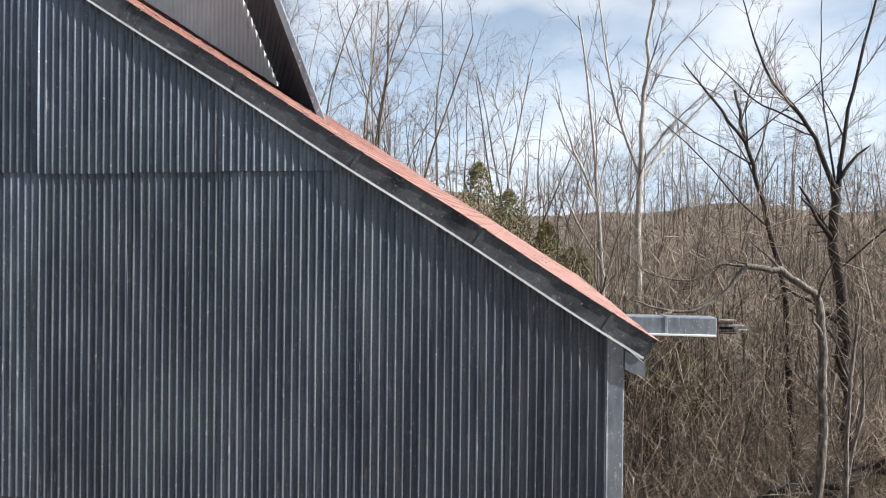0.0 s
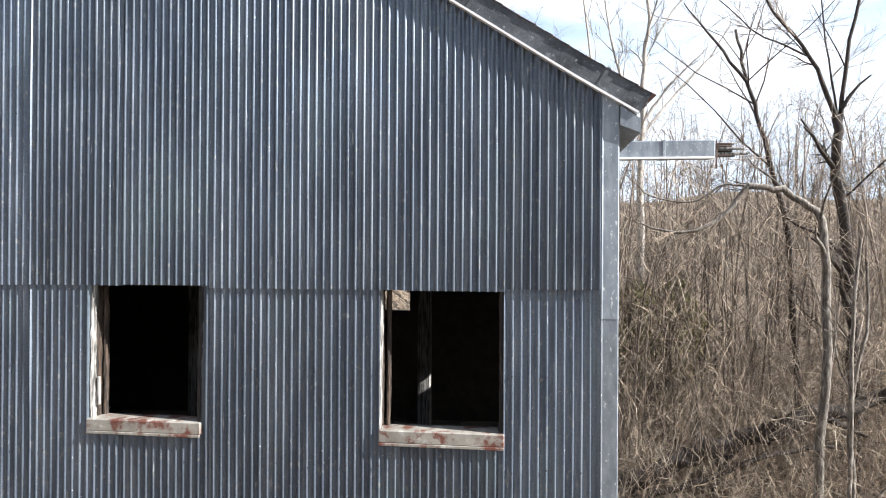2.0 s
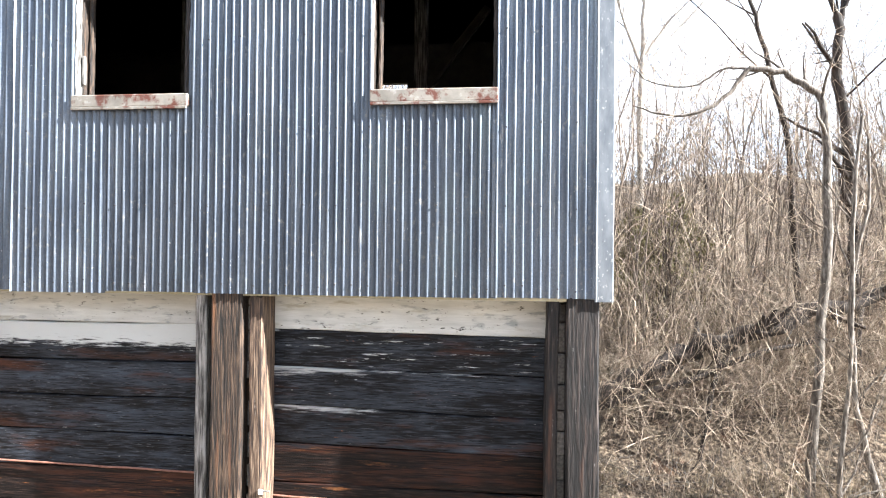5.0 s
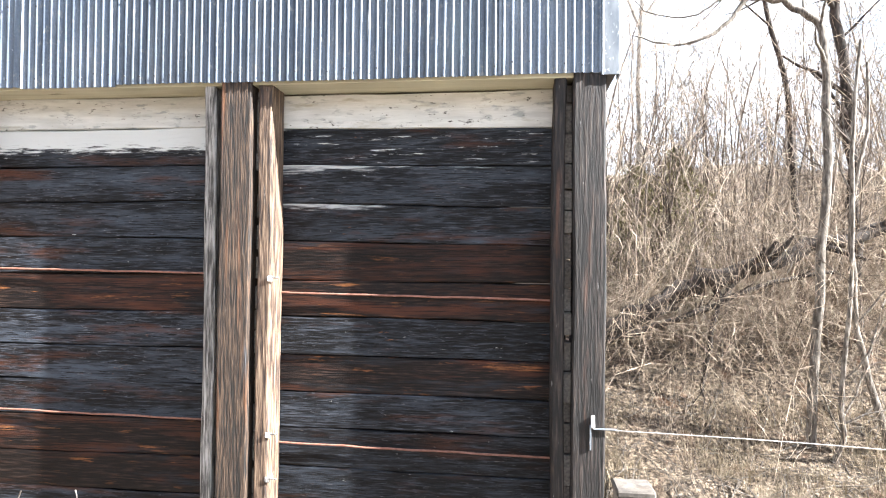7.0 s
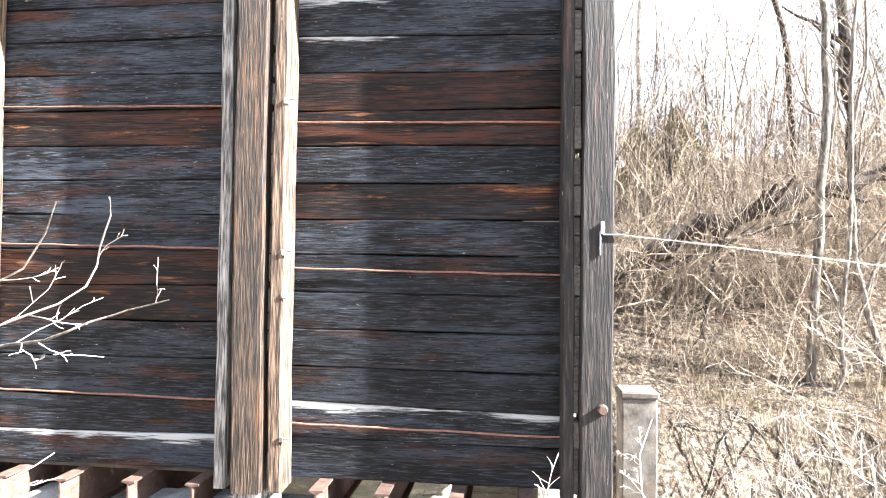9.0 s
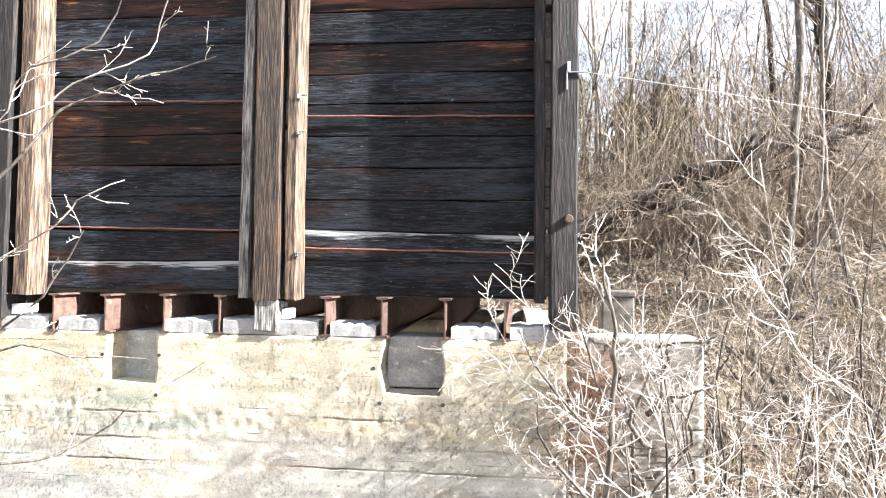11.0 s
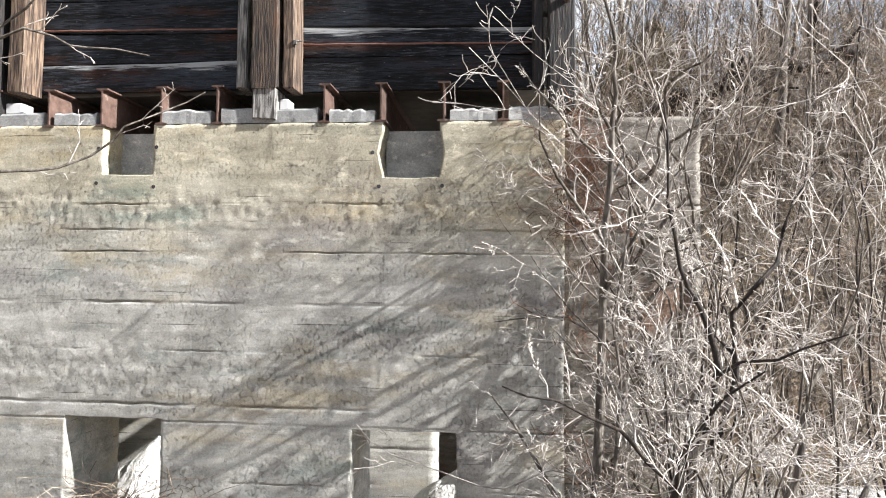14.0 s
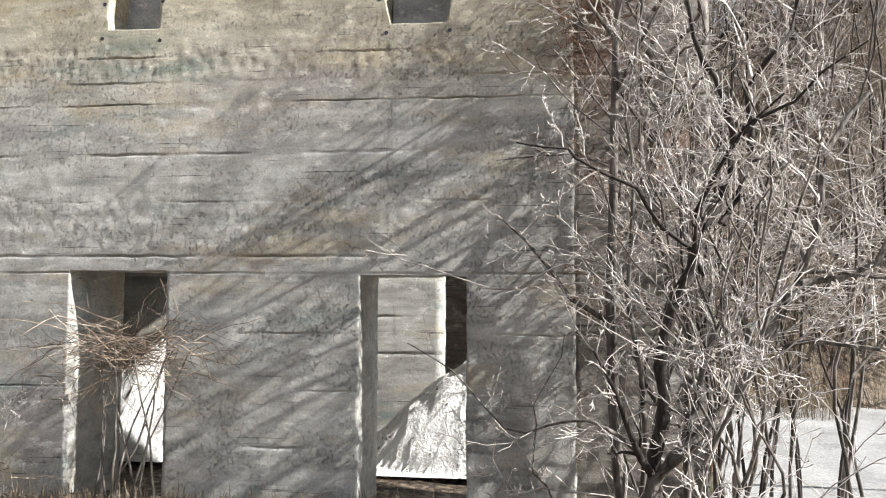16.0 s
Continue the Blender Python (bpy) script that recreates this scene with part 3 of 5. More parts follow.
for k, (z0, z1) in enumerate(rows):
    for i in range(len(seams) - 1):
        a, b = seams[i + 1], seams[i]
        if rake(a) > z0 + 0.05:
            sheet(a - 0.03, b + (0.012 if i else 0), z0 - (0.006 * (i % 2)), z1, 7 * k + i, wall_upper, M_METAL, y=-0.003 * (i % 2) - 0.008 * k)

# nail heads on the laps
bmn = bmesh.new()
rng = random.Random(11)
nails = []
for z in (9.86, 10.45, 11.05, 11.75, 12.46, 13.1, 13.8, 14.5, 15.14):
    x = -8.9
    while x < -0.12:
        if z < rake(x) - 0.08 and not any(a < x < b and c < z < d for a, b, c, d in WINDOWS) and rng.random() < 0.8:
            nails.append((round(x / PITCH) * PITCH + PITCH / 2, z + rng.uniform(-0.02, 0.02)))
        x += PITCH * (2 if z in (9.86, 12.46, 15.14) else 4)
nv, nf = [], []
for x, z in nails:
    b = len(nv)
    yy = -0.030
    for a in range(6):
        nv.append((x + 0.009 * math.cos(a * 1.047), yy + 0.03, z + 0.009 * math.sin(a * 1.047)))
    for a in range(6):
        nv.append((x + 0.007 * math.cos(a * 1.047), yy + 0.004, z + 0.007 * math.sin(a * 1.047)))
    nf.append(tuple(b + 6 + a for a in range(6)))
    nf += [(b + a, b + (a + 1) % 6, b + 6 + (a + 1) % 6, b + 6 + a) for a in range(6)]
tagged(part("nail_heads", pydata("nail_heads", nv, nf, M_NAIL), M_NAIL, wall_upper), kind="stuff")

# corner flashing, folded round the corner, in two lengths
for z0, z1, off in ((9.77, 12.215, 0.0), (12.20, 13.86, -0.004)):
    bm = bmesh.new()
    prof = [(-0.088, -0.016), (-0.080, -0.024), (-0.07, -0.020), (0.036, -0.022), (0.043, -0.016), (0.043, 0.14), (0.038, 0.14), (0.038, -0.012), (-0.088, -0.010)]
    lo = [bm.verts.new((x, y + off, z0)) for x, y in prof]
    hi = [bm.verts.new((x, y + off, z1)) for x, y in prof]
    for i in range(len(prof)):
        j = (i + 1) % len(prof)
        bm.faces.new((lo[i], lo[j], hi[j], hi[i]))
    bm.faces.new(lo[::-1]), bm.faces.new(hi)
    part("corner_flashing", bm, M_FLASH, wall_upper, "hammered grey corner flashing")

# inner sheathing with the window openings left free
def slab_with_holes(name, material, parent, x0, x1, z0, z1, y0, y1, holes, label=""):
    xs = sorted({x0, x1, *[v for h in holes for v in h[:2]]})
    zs = sorted({z0, z1, *[v for h in holes for v in h[2:]]})
    bm = bmesh.new()
    for i in range(len(xs) - 1):
        for k in range(len(zs) - 1):
            xm, zm = (xs[i] + xs[i + 1]) / 2, (zs[k] + zs[k + 1]) / 2
            if not any(a < xm < b and c < zm < d for a, b, c, d in holes):
                box_bm(bm, xs[i], xs[i + 1], y0, y1, zs[k], zs[k + 1])
    return part(name, bm, material, parent, label)


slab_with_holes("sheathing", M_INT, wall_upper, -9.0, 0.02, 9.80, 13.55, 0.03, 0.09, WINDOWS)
bm = bmesh.new()
v = [bm.verts.new(p) for p in ((-9.0, 0.03, 13.55), (0.02, 0.03, 13.55), (0.02, 0.03, rake(0.02) - 0.02), (-9.0, 0.03, rake(-9) - 0.02))]
bm.faces.new(v)
bmesh.ops.solidify(bm, geom=bm.faces[:], thickness=-0.05)
part("gable_sheathing", bm, M_INT, wall_upper)

# windows: bare frames with rusted sills
for k, (a, b, c, d) in enumerate(WINDOWS):
    w = thing("window_%d" % (k + 1), "glassless window opening with weathered frame and rusted sill", "window", "structure")
    # sunlit left edge, shaded inner and right jambs put into wood colours
    timber("jamb", M_GREY, w, a - 0.012, a + 0.020, -0.010, 0.05, c, d, 40 + k, "pale timber jamb, coloured as sunlit")
    timber("inner_jamb", M_POST, w, a - 0.012, a + 0.014, 0.052, 0.16, c, d, 70 + k)
    timber("jamb", M_DARKPOST, w, b - 0.03, b + 0.012, -0.006, 0.16, c, d, 50 + k)
    timber("stop", M_POST, w, a + 0.028, a + 0.062, 0.10, 0.15, c, d, 60 + k)
    box("head", M_DARKPOST, w, a, b, 0.07, 0.16, d + 0.002, d + 0.06)
    s = box("sill", M_SILL, w, a - 0.025 + 0.02 * k, b + 0.01, -0.036, 0.16, c - 0.095, c + 0.004, 0.008, "rust-patched metal clad sill")
    box("lower_lip", M_SILL, s, a - 0.02 + 0.02 * k, b + 0.005, -0.043, -0.026, c - 0.115, c - 0.093, 0.003)
    if k == 0:
        box("hinge_block", M_GREY, w, a + 0.027, a + 0.05, 0.02, 0.05, c + 0.1, c + 0.33, 0.004)

# upper room: back wall with a window, side wall, floor, posts
wall_back = thing("wall_back", "shade-dark timber back wall with one window opening", "wall", "structure")
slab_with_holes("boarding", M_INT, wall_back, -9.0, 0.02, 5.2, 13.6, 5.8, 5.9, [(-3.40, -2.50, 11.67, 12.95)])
bm = bmesh.new()
v = [bm.verts.new(p) for p in ((-9.0, 5.8, 13.6), (0.02, 5.8, 13.6), (0.02, 5.8, rake(0.02)), (-9.0, 5.8, rake(-9)))]
bm.faces.new(v)
bmesh.ops.solidify(bm, geom=bm.faces[:], thickness=-0.08)
part("gable", bm, M_INT, wall_back)
wall_side = thing("wall_side", "shade-dark timber side wall of the upper floor", "wall", "structure")
bm = bmesh.new()
# two slits, out of sight, added to throw sun patches into the room
for y0, y1, z0, z1 in ((0.1, 2.76, 9.8, 13.8), (2.76, 2.88, 9.8, 12.15), (2.76, 2.88, 12.33, 13.8), (2.88, 3.35, 9.8, 13.8), (3.35, 4.0, 9.8, 10.35), (3.35, 4.0, 10.95, 13.8), (4.0, 5.8, 9.8, 13.8)):
    box_bm(bm, -0.03, 0.03, y0, y1, z0, z1)
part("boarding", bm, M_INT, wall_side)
box("wall_far_side", M_INT, None, -9.06, -9.0, 0.03, 5.9, 0.0, 19.4)
tagged(bpy.data.objects["wall_far_side"], "shade-dark timber side wall of the building", "wall", kind="structure")
floor_upper = thing("floor_upper", "pale worn plank floor of the upper room", "floor", "structure")
x = -8.95
k = 0
while x < -0.06:
    box("floor_plank", M_FLOORP, floor_upper, x, min(x + 0.215, -0.035), 0.27, 5.78, 9.80, 9.845 + 0.004 * (k % 3), 0.004)
    x += 0.222
    k += 1
for px, py in ((-1.86, 3.18), (-4.6, 2.6)):
    po = thing("roof_post", "rough timber post with a slanted brace", "post")
    box("post", M_GREY, po, px - 0.08, px + 0.08, py - 0.08, py + 0.08, 9.84, 15.0, 0.01)
    bm = box_bm(bmesh.new(), -0.05, 0.05, -0.05, 0.05, 0, 1.2, 0.008)
    bmesh.ops.transform(bm, matrix=Matrix.Translation((px + 0.09, py, 12.2)) @ Matrix.Rotation(radians(38), 4, "Y"), verts=bm.verts)
    part("brace", bm, M_INT, po)

# ---------------------------------------------------------------- roof
roof = thing("roof_1", "red shingle roof with a dark tarred barge and white drip edge", "roof", "structure")
U = Vector((1, 0, -0.629)).normalized()
N = Vector((0.629, 0, 1)).normalized()
RISE = 0.034


def roof_point(s, y, h):
    """s metres up the slope from the eave corner, y into the depth, h above the drip edge."""
    p = Vector((0.18, y, 13.70)) - U * s + N * h
    p.z += RISE * max(0, y) + 0.014 * noise.noise((s * 0.9, 4, 1))
    return p


def slope_box(name, material, parent, s0, s1, y0, y1, h0, h1, label="", n=1, sag=0.0):
    bm = bmesh.new()
    rings = []
    for i in range(n + 1):
        s = s0 + (s1 - s0) * i / n
        dz = sag * noise.noise((s * 0.9, 4, 1))
        ring = [bm.verts.new(roof_point(s, y, h) + Vector((0, 0, dz))) for y, h in ((y0, h0), (y1, h0), (y1, h1), (y0, h1))]
        rings.append(ring)
    for a, b in zip(rings, rings[1:]):
        for i in range(4):
            j = (i + 1) % 4
            bm.faces.new((a[i], b[i], b[j], a[j]))
    bm.faces.new(rings[0]), bm.faces.new(rings[-1][::-1])
    bmesh.ops.recalc_face_normals(bm, faces=bm.faces[:])
    return part(name, bm, material, parent, label)


SL = 11.0
slope_box("deck", M_INT, roof, 0.0, SL, -0.03, 5.95, 0.03, 0.135, n=60)
slope_box("barge_board", M_BARGE, roof, 0.0, SL, -0.058, -0.012, 0.012, 0.168, "dark tar-coated metal barge board", 60)
slope_box("drip_edge", M_WHITE, roof, 0.01, SL, -0.064, -0.012, -0.006, 0.010, "thin white drip edge", 60)
for i in range(7):
    s = 0.35 + i * 1.13
    slope_box("barge_joint", M_BARGE, roof, s, s + 0.03, -0.063, -0.03, 0.01, 0.172)
# shingle courses, butts showing
sv, sf = [], []
rng = random.Random(2)
course = 0
s = -0.03
while s < SL:
    y = -0.07 - (0.15 if course % 2 else 0)
    while y < 5.9:
        wd = 0.30 + rng.uniform(-0.01, 0.01)
        y0, y1 = max(y + 0.004, -0.07), min(y + wd - 0.004, 5.95)
        hb = 0.168 + rng.uniform(-0.003, 0.004)
        b = len(sv)
        for ss, hh in ((s, hb - 0.014), (s, hb), (s + 0.16, 0.160)):
            for yy in (y0, y1):
                sv.append(tuple(roof_point(ss, yy, hh)))
        sf += [(b, b + 1, b + 3, b + 2), (b + 2, b + 3, b + 5, b + 4)]
        y += wd
    s += 0.145
    course += 1
tagged(part("shingles", pydata("shingles", sv, sf, M_SHINGLE), M_SHINGLE, roof, "faded red asphalt shingles"), kind="stuff")
# boxed eave end
bm = bmesh.new()
for y in (-0.05, 5.9):
    for x, z in ((0.045, 13.62), (0.045, 13.76), (0.19, 13.665), (0.19, 13.56)):
        bm.verts.new((x, y, z))
bm.verts.ensure_lookup_table()
for f in ((0, 1, 2, 3), (7, 6, 5, 4), (0, 4, 5, 1), (1, 5, 6, 2), (2, 6, 7, 3), (3, 7, 4, 0)):
    bm.faces.new([bm.verts[i] for i in f])
part("eave_box", bm, M_FLASH, roof, "boxed eave return in dull metal")
# far slope, out of sight, closes the ridge
bm = bmesh.new()
t = roof_point(SL, 0, 0.1)
for p in ((t.x, -0.03, t.z), (t.x, 5.95, t.z), (t.x - 0.3, 5.95, t.z - 0.3), (t.x - 0.3, -0.03, t.z - 0.3)):
    bm.verts.new(p)
bm.faces.new(bm.verts[:])
bmesh.ops.solidify(bm, geom=bm.faces[:], thickness=0.06)
part("ridge_board", bm, M_INT, roof)

# steep-roofed monitor on top of the roof
mon = thing("roof_monitor", "pale metal roof monitor with a steep dark metal side", "monitor", "structure")


def mon_line(z, inner):
    """The overhang's outer edge and its foot on the monitor wall, at height z."""
    return (-4.71 + (18.04 - z) * 0.426, 4.0, z) if inner else (-3.45 + (17.24 - z) * 0.392, 2.0, z)


sheet(-9.0, -3.6, 15.4, 20.0, 91, mon, M_PALE, y=4.02, openings=[], top=lambda x: 18.04 + (-4.71 - x) / 0.426, depth=0.006)
bm = bmesh.new()
n = 110
for i in range(n + 1):
    z = 15.4 + 4.6 * i / n
    w = 0.010 * math.sin(2 * math.pi * z / 0.07)
    for inner in (0, 1):
        x, y, _ = mon_line(z, inner)
        for o in (0.0, 0.04):
            bm.verts.new((x + o + w * inner, y - o * 0.2, z))
bm.verts.ensure_lookup_table()
for i in range(n):
    a = i * 4
    for q in ((0, 1, 5, 4), (1, 3, 7, 5), (3, 2, 6, 7), (2, 0, 4, 6)):
        bm.faces.new([bm.verts[a + k] for k in q])
bmesh.ops.recalc_face_normals(bm, faces=bm.faces[:])
part("overhang", bm, M_BARGE, mon, "dark shaded overhang of the steep roof")
bm = bmesh.new()
for z in (15.4, 20.0):
    x, y, _ = mon_line(z, 0)
    for dx, dy in ((-0.02, -0.03), (0.05, -0.03), (0.05, 0.03), (-0.02, 0.03)):
        bm.verts.new((x + dx, y + dy, z))
bm.verts.ensure_lookup_table()
for f in ((0, 1, 5, 4), (1, 2, 6, 5), (2, 3, 7, 6), (3, 0, 4, 7), (3, 2, 1, 0), (4, 5, 6, 7)):
    bm.faces.new([bm.verts[i] for i in f])
part("rake_trim", bm, M_FLASH, mon)

# metal-clad outrigger beam with a broken wooden end
beam = thing("outrigger_beam", "metal-clad beam with a splintered wooden end under the eave", "beam")
box("cladding", M_FLASH, beam, -0.02, 1.26, 1.80, 1.99, 13.64, 13.815, 0.01, "dull grey sheet metal cladding")
box("lower_flange", M_WHITE, beam, -0.02, 1.25, 1.775, 1.80, 13.625, 13.645, 0.003)
box("cladding_joint", M_FLASH, beam, 0.75, 0.78, 1.793, 1.995, 13.636, 13.822, 0.003)
rng = random.Random(8)
for i in range(6):
    z = 13.65 + 0.024 * i
    box("splinter", M_GREY if i % 2 else M_POST, beam, 1.24, 1.42 + rng.uniform(0, 0.18), 1.83 + 0.02 * (i % 3), 1.90 + 0.02 * (i % 3), z, z + 0.02, 0.004)
box("bolt", M_RUST, beam, 1.27, 1.285, 1.82, 1.835, 13.53, 13.82, 0.003)
box("bracket", M_RUST, beam, 1.27, 1.42, 1.81, 1.83, 13.765, 13.785, 0.003)

# ---------------------------------------------------------------- planked bin
wall_bin = thing("wall_bin", "blackened horizontal plank wall with rusty tie rods", "wall", "structure")
# each joint's height at the two ends of a bay, from the top down
RIGHT_JOINTS = ((9.76, 9.76), (9.483, 9.453), (9.186, 9.156), (8.874, 8.834), (8.567, 8.532), (8.250, 8.240), (7.958, 7.938), (7.646, 7.637), (7.349, 7.337), (7.064, 7.049), (6.750, 6.726), (6.443, 6.428), (6.139, 6.121), (5.852, 5.797), (5.555, 5.545), (5.218, 5.228))
LEFT_JOINTS = ((9.77, 9.77), (9.493, 9.507), (9.176, 9.193), (8.886, 8.891), (8.592, 8.585), (8.280, 8.285), (7.970, 7.983), (7.675, 7.683), (7.384, 7.384), (7.087, 7.077), (6.777, 6.786), (6.486, 6.478), (6.170, 6.174), (5.852, 5.812), (5.525, 5.549), (5.253, 5.253))
BAYS = [(-2.70, -0.31, RIGHT_JOINTS), (-5.32, -3.02, LEFT_JOINTS), (-7.9, -5.46, LEFT_JOINTS)]
for bk, (a, b, joints) in enumerate(BAYS):
    rng = random.Random(70 + bk)
    for i in range(15):
        bm = bmesh.new()
        n = 22
        y0 = 0.305 + rng.uniform(-0.007, 0.007)
        tilt, p0, p1 = rng.uniform(-0.014, 0.014), rng.uniform(0, 6), rng.uniform(0, 6)
        gap = rng.uniform(0.005, 0.010)
        rings = []
        for k in range(n + 1):
            t = k / n
            x = a + (b - a) * t
            z1 = joints[i][0] + (joints[i][1] - joints[i][0]) * t - gap * (0.4 + 0.6 * abs(math.sin(x * 1.9 + p1)))
            z0 = joints[i + 1][0] + (joints[i + 1][1] - joints[i + 1][0]) * t + 0.002
            dz = 0.003 * math.sin(x * 2.3 + p0) + 0.002 * math.sin(x * 7.7 + p0 * 2)
            bow = 0.006 * math.sin(x * 1.7 + p1)
            rings.append([bm.verts.new((x, y, z)) for y, z in ((y0 + 0.006, z0 + dz), (y0 + bow, z0 + 0.008 + dz), (y0 + tilt * 0.5 + bow, z1 - 0.008 + dz), (y0 + 0.006 + tilt * 0.5, z1 + dz), (y0 + 0.07, z1), (y0 + 0.07, z0))])
        for q, r in zip(rings, rings[1:]):
            for j in range(6):
                m = (j + 1) % 6
                bm.faces.new((q[j], q[m], r[m], r[j]))
        bm.faces.new(rings[0][::-1]), bm.faces.new(rings[-1])
        bmesh.ops.recalc_face_normals(bm, faces=bm.faces[:])
        mt = M_PLANK
        if i == 0:
            mt = M_PAINT
        elif bk > 0 and i == 1:
            mt = M_PAINTTOP
        elif bk == 0 and i == 1:
            mt = M_HALF
        elif (bk == 0 and i == 13) or (bk > 0 and i == 14):
            mt = M_LOWSTREAK
        elif bk == 0 and i in (2, 3):
            mt = M_STREAK
        elif (bk == 0 and i in (4, 5, 7)) or (bk > 0 and i in (5, 9, 10)):
            mt = M_REDPLANK
        part("plank", bm, mt, wall_bin, "peeling white painted plank" if mt in (M_PAINT, M_PAINTTOP) else "")
box("soffit", M_CREAM, wall_bin, -8.9, -0.06, 0.02, 0.36, 9.765, 9.80, 0.004, "cream painted soffit board")
box("bin_lining", M_INT, wall_bin, -8.9, -0.3, 0.45, 0.50, 5.25, 9.8, 0.0)
side_bin = thing("wall_bin_side", "dark plank side wall of the bin", "wall", "structure")
for i in range(15):
    z0 = 5.225 + i * 0.301
    box("plank", M_PLANK, side_bin, -0.36, -0.30, 0.44, 5.8, z0, z0 + 0.29, 0.006)
# tie rods
for a, b, zs in ((-2.60, -0.40, (8.145, 6.938, 5.67)), (-5.3, -3.10, (8.32, 7.125, 5.868)), (-7.9, -5.5, (8.3, 7.1, 5.84))):
    for j, z in enumerate(zs):
        rr = random.Random(j)
        pts = [(a + (b - a) * k / 12, 0.275 + 0.003 * rr.uniform(-1, 1), z - 0.03 * k / 12 + 0.004 * rr.uniform(-1, 1)) for k in range(13)]
        v, f = tube_bundle([(pts, [0.0085] * 13)], 7)
        part("tie_rod", mesh_np("tie_rod", v, f, M_ROD), M_ROD, wall_bin)

# posts with their battens, plank ends and nuts


def bin_post(x, label, dark, left, right, seed, zb=5.19, right_wood=None):
    po = thing("bin_post", label, "post", "", "bin posts")
    timber("post", M_DARKPOST if dark else M_POST, po, x[0], x[1], 0.0, 0.30, 5.185 if not dark else 4.96, 9.79, seed)
    if not dark:
        timber("foot", M_GREY, po, x[0] + 0.01, x[1] - 0.015, 0.012, 0.30, 4.90, 5.18, seed + 5, "grey weathered foot block", n=6)
    for side, mt in ((left, M_GREY if not dark else M_DARKPOST), (right, right_wood or M_ORANGE)):
        if side:
            timber("batten", mt, po, side[0], side[1], 0.03, 0.29, zb, 9.76, seed + side[0], "pale sawn batten" if mt is not M_DARKPOST else "")
    # plank ends between post and battens
    rr = random.Random(seed)
    for side, lo, hi in ((left, left[1] if left else 0, x[0]), (right, x[1], right[0] if right else 0)):
        if not side:
            continue
        z = 5.25
        while z < 9.7:
            h = 0.20 + rr.uniform(-0.07, 0.03)
            box("plank_end", M_ENDGRAIN, po, lo - 0.004, hi + 0.004, 0.10 + rr.uniform(0, 0.05), 0.30, z, min(z + h, 9.74), 0.006)
            z += h + 0.008 + (0.05 if rr.random() < 0.1 else 0)
    return po


p1 = bin_post((-2.985, -2.735), "weathered brown timber post with grey and orange battens", False, (-3.125, -3.035), (-2.69, -2.58), 3)
for z in (8.26, 7.06, 6.72, 5.6):
    box("washer", M_WHITE if z > 7 else M_GREY, p1, -2.60, -2.557, 0.018, 0.036, z - 0.022, z + 0.024, 0.008)
    box("bolt_end", M_GREY, p1, -2.56, -2.505, 0.02, 0.032, z + 0.005, z + 0.017, 0.003)
p2 = bin_post((-0.285, -0.05), "dark weathered corner post with a nailed batten", True, (-0.425, -0.335), None, 17)
bm = bmesh.new()
bmesh.ops.create_cone(bm, cap_ends=True, segments=10, radius1=0.042, radius2=0.03, depth=0.05)
bmesh.ops.transform(bm, matrix=Matrix.Translation((-0.13, -0.02, 5.93)) @ Matrix.Rotation(radians(90), 4, "X"), verts=bm.verts)
part("bolt_head", bm, M_RUST, p2)
box("washer", M_WHITE, p2, -0.150, -0.122, -0.016, 0.0, 7.22, 7.31, 0.006, "white insulator bracket")
box("bracket", M_FLASH, p2, -0.135, 0.03, -0.014, 0.0, 7.208, 7.220, 0.004)
box("strap", M_FLASH, p2, -0.160, -0.147, -0.012, 0.0, 7.06, 7.24, 0.004)
p3 = bin_post((-5.66, -5.46), "dark timber post with a pale batten", True, None, (-5.40, -5.23), 29, right_wood=M_ORANGE)
bin_post((-8.1, -7.9), "dark timber post at the far end of the bin", True, None, None, 37)
# pale pad blocks by the post feet
for x0, x1 in ((-2.735, -2.655), (-5.46, -5.30)):
    pb = thing("pad_block", "white painted steel pad beside a post foot", "block", "", "pad blocks")
    box("block", M_WHITE, pb, x0, x1, 0.10, 0.26, 5.0, 5.10, 0.006)

# wire from the post into the trees
v, f = tube_bundle([([(0.02 + 2.3 * t, -0.01 + 0.6 * t, 7.21 - 0.2 * t - 0.03 * t * t) for t in np.linspace(0, 4, 30)], [0.0023] * 30)], 5)
tagged(new("wire", mesh_np("wire", v, f, M_WIRE)), "pale wire stretched from the corner post", "wire")

# ---------------------------------------------------------------- steel joists
def joist(x):
    b = thing("steel_joist", "rusty steel I-beam under the plank bin", "beam", "", "steel joists")
    bm = bmesh.new()
    prof = [(-0.055, 0), (0.055, 0), (0.055, 0.014), (0.007, 0.022), (0.007, 0.338), (0.055, 0.346), (0.055, 0.36), (-0.055, 0.36), (-0.055, 0.346), (-0.007, 0.338), (-0.007, 0.022), (-0.055, 0.014)]
    f0 = [bm.verts.new((px, 0.03, z)) for px, z in prof]
    f1 = [bm.verts.new((px, 5.7, z)) for px, z in prof]
    for i in range(12):
        j = (i + 1) % 12
        bm.faces.new((f0[i], f0[j], f1[j], f1[i]))
    bm.faces.new(f0[::-1]), bm.faces.new(f1)
    bmesh.ops.recalc_face_normals(bm, faces=bm.faces[:])
    part("web", bm, M_RUST, b)
    b.location = (x, 0, 4.85)
    return b


first = joist(-4.965)
for x in (-4.435, -3.846, -3.307, -2.296, -1.776, -1.207, -0.678, -5.504, -6.093, -6.681, -7.27):
    copy_thing(first, Matrix.Translation((x, 0, 4.85 + (0.0 if x < -4 else 0.01))))
box("bin_floor", M_INT, None, -8.5, -0.3, 0.34, 5.8, 5.215, 5.26, 0.0)
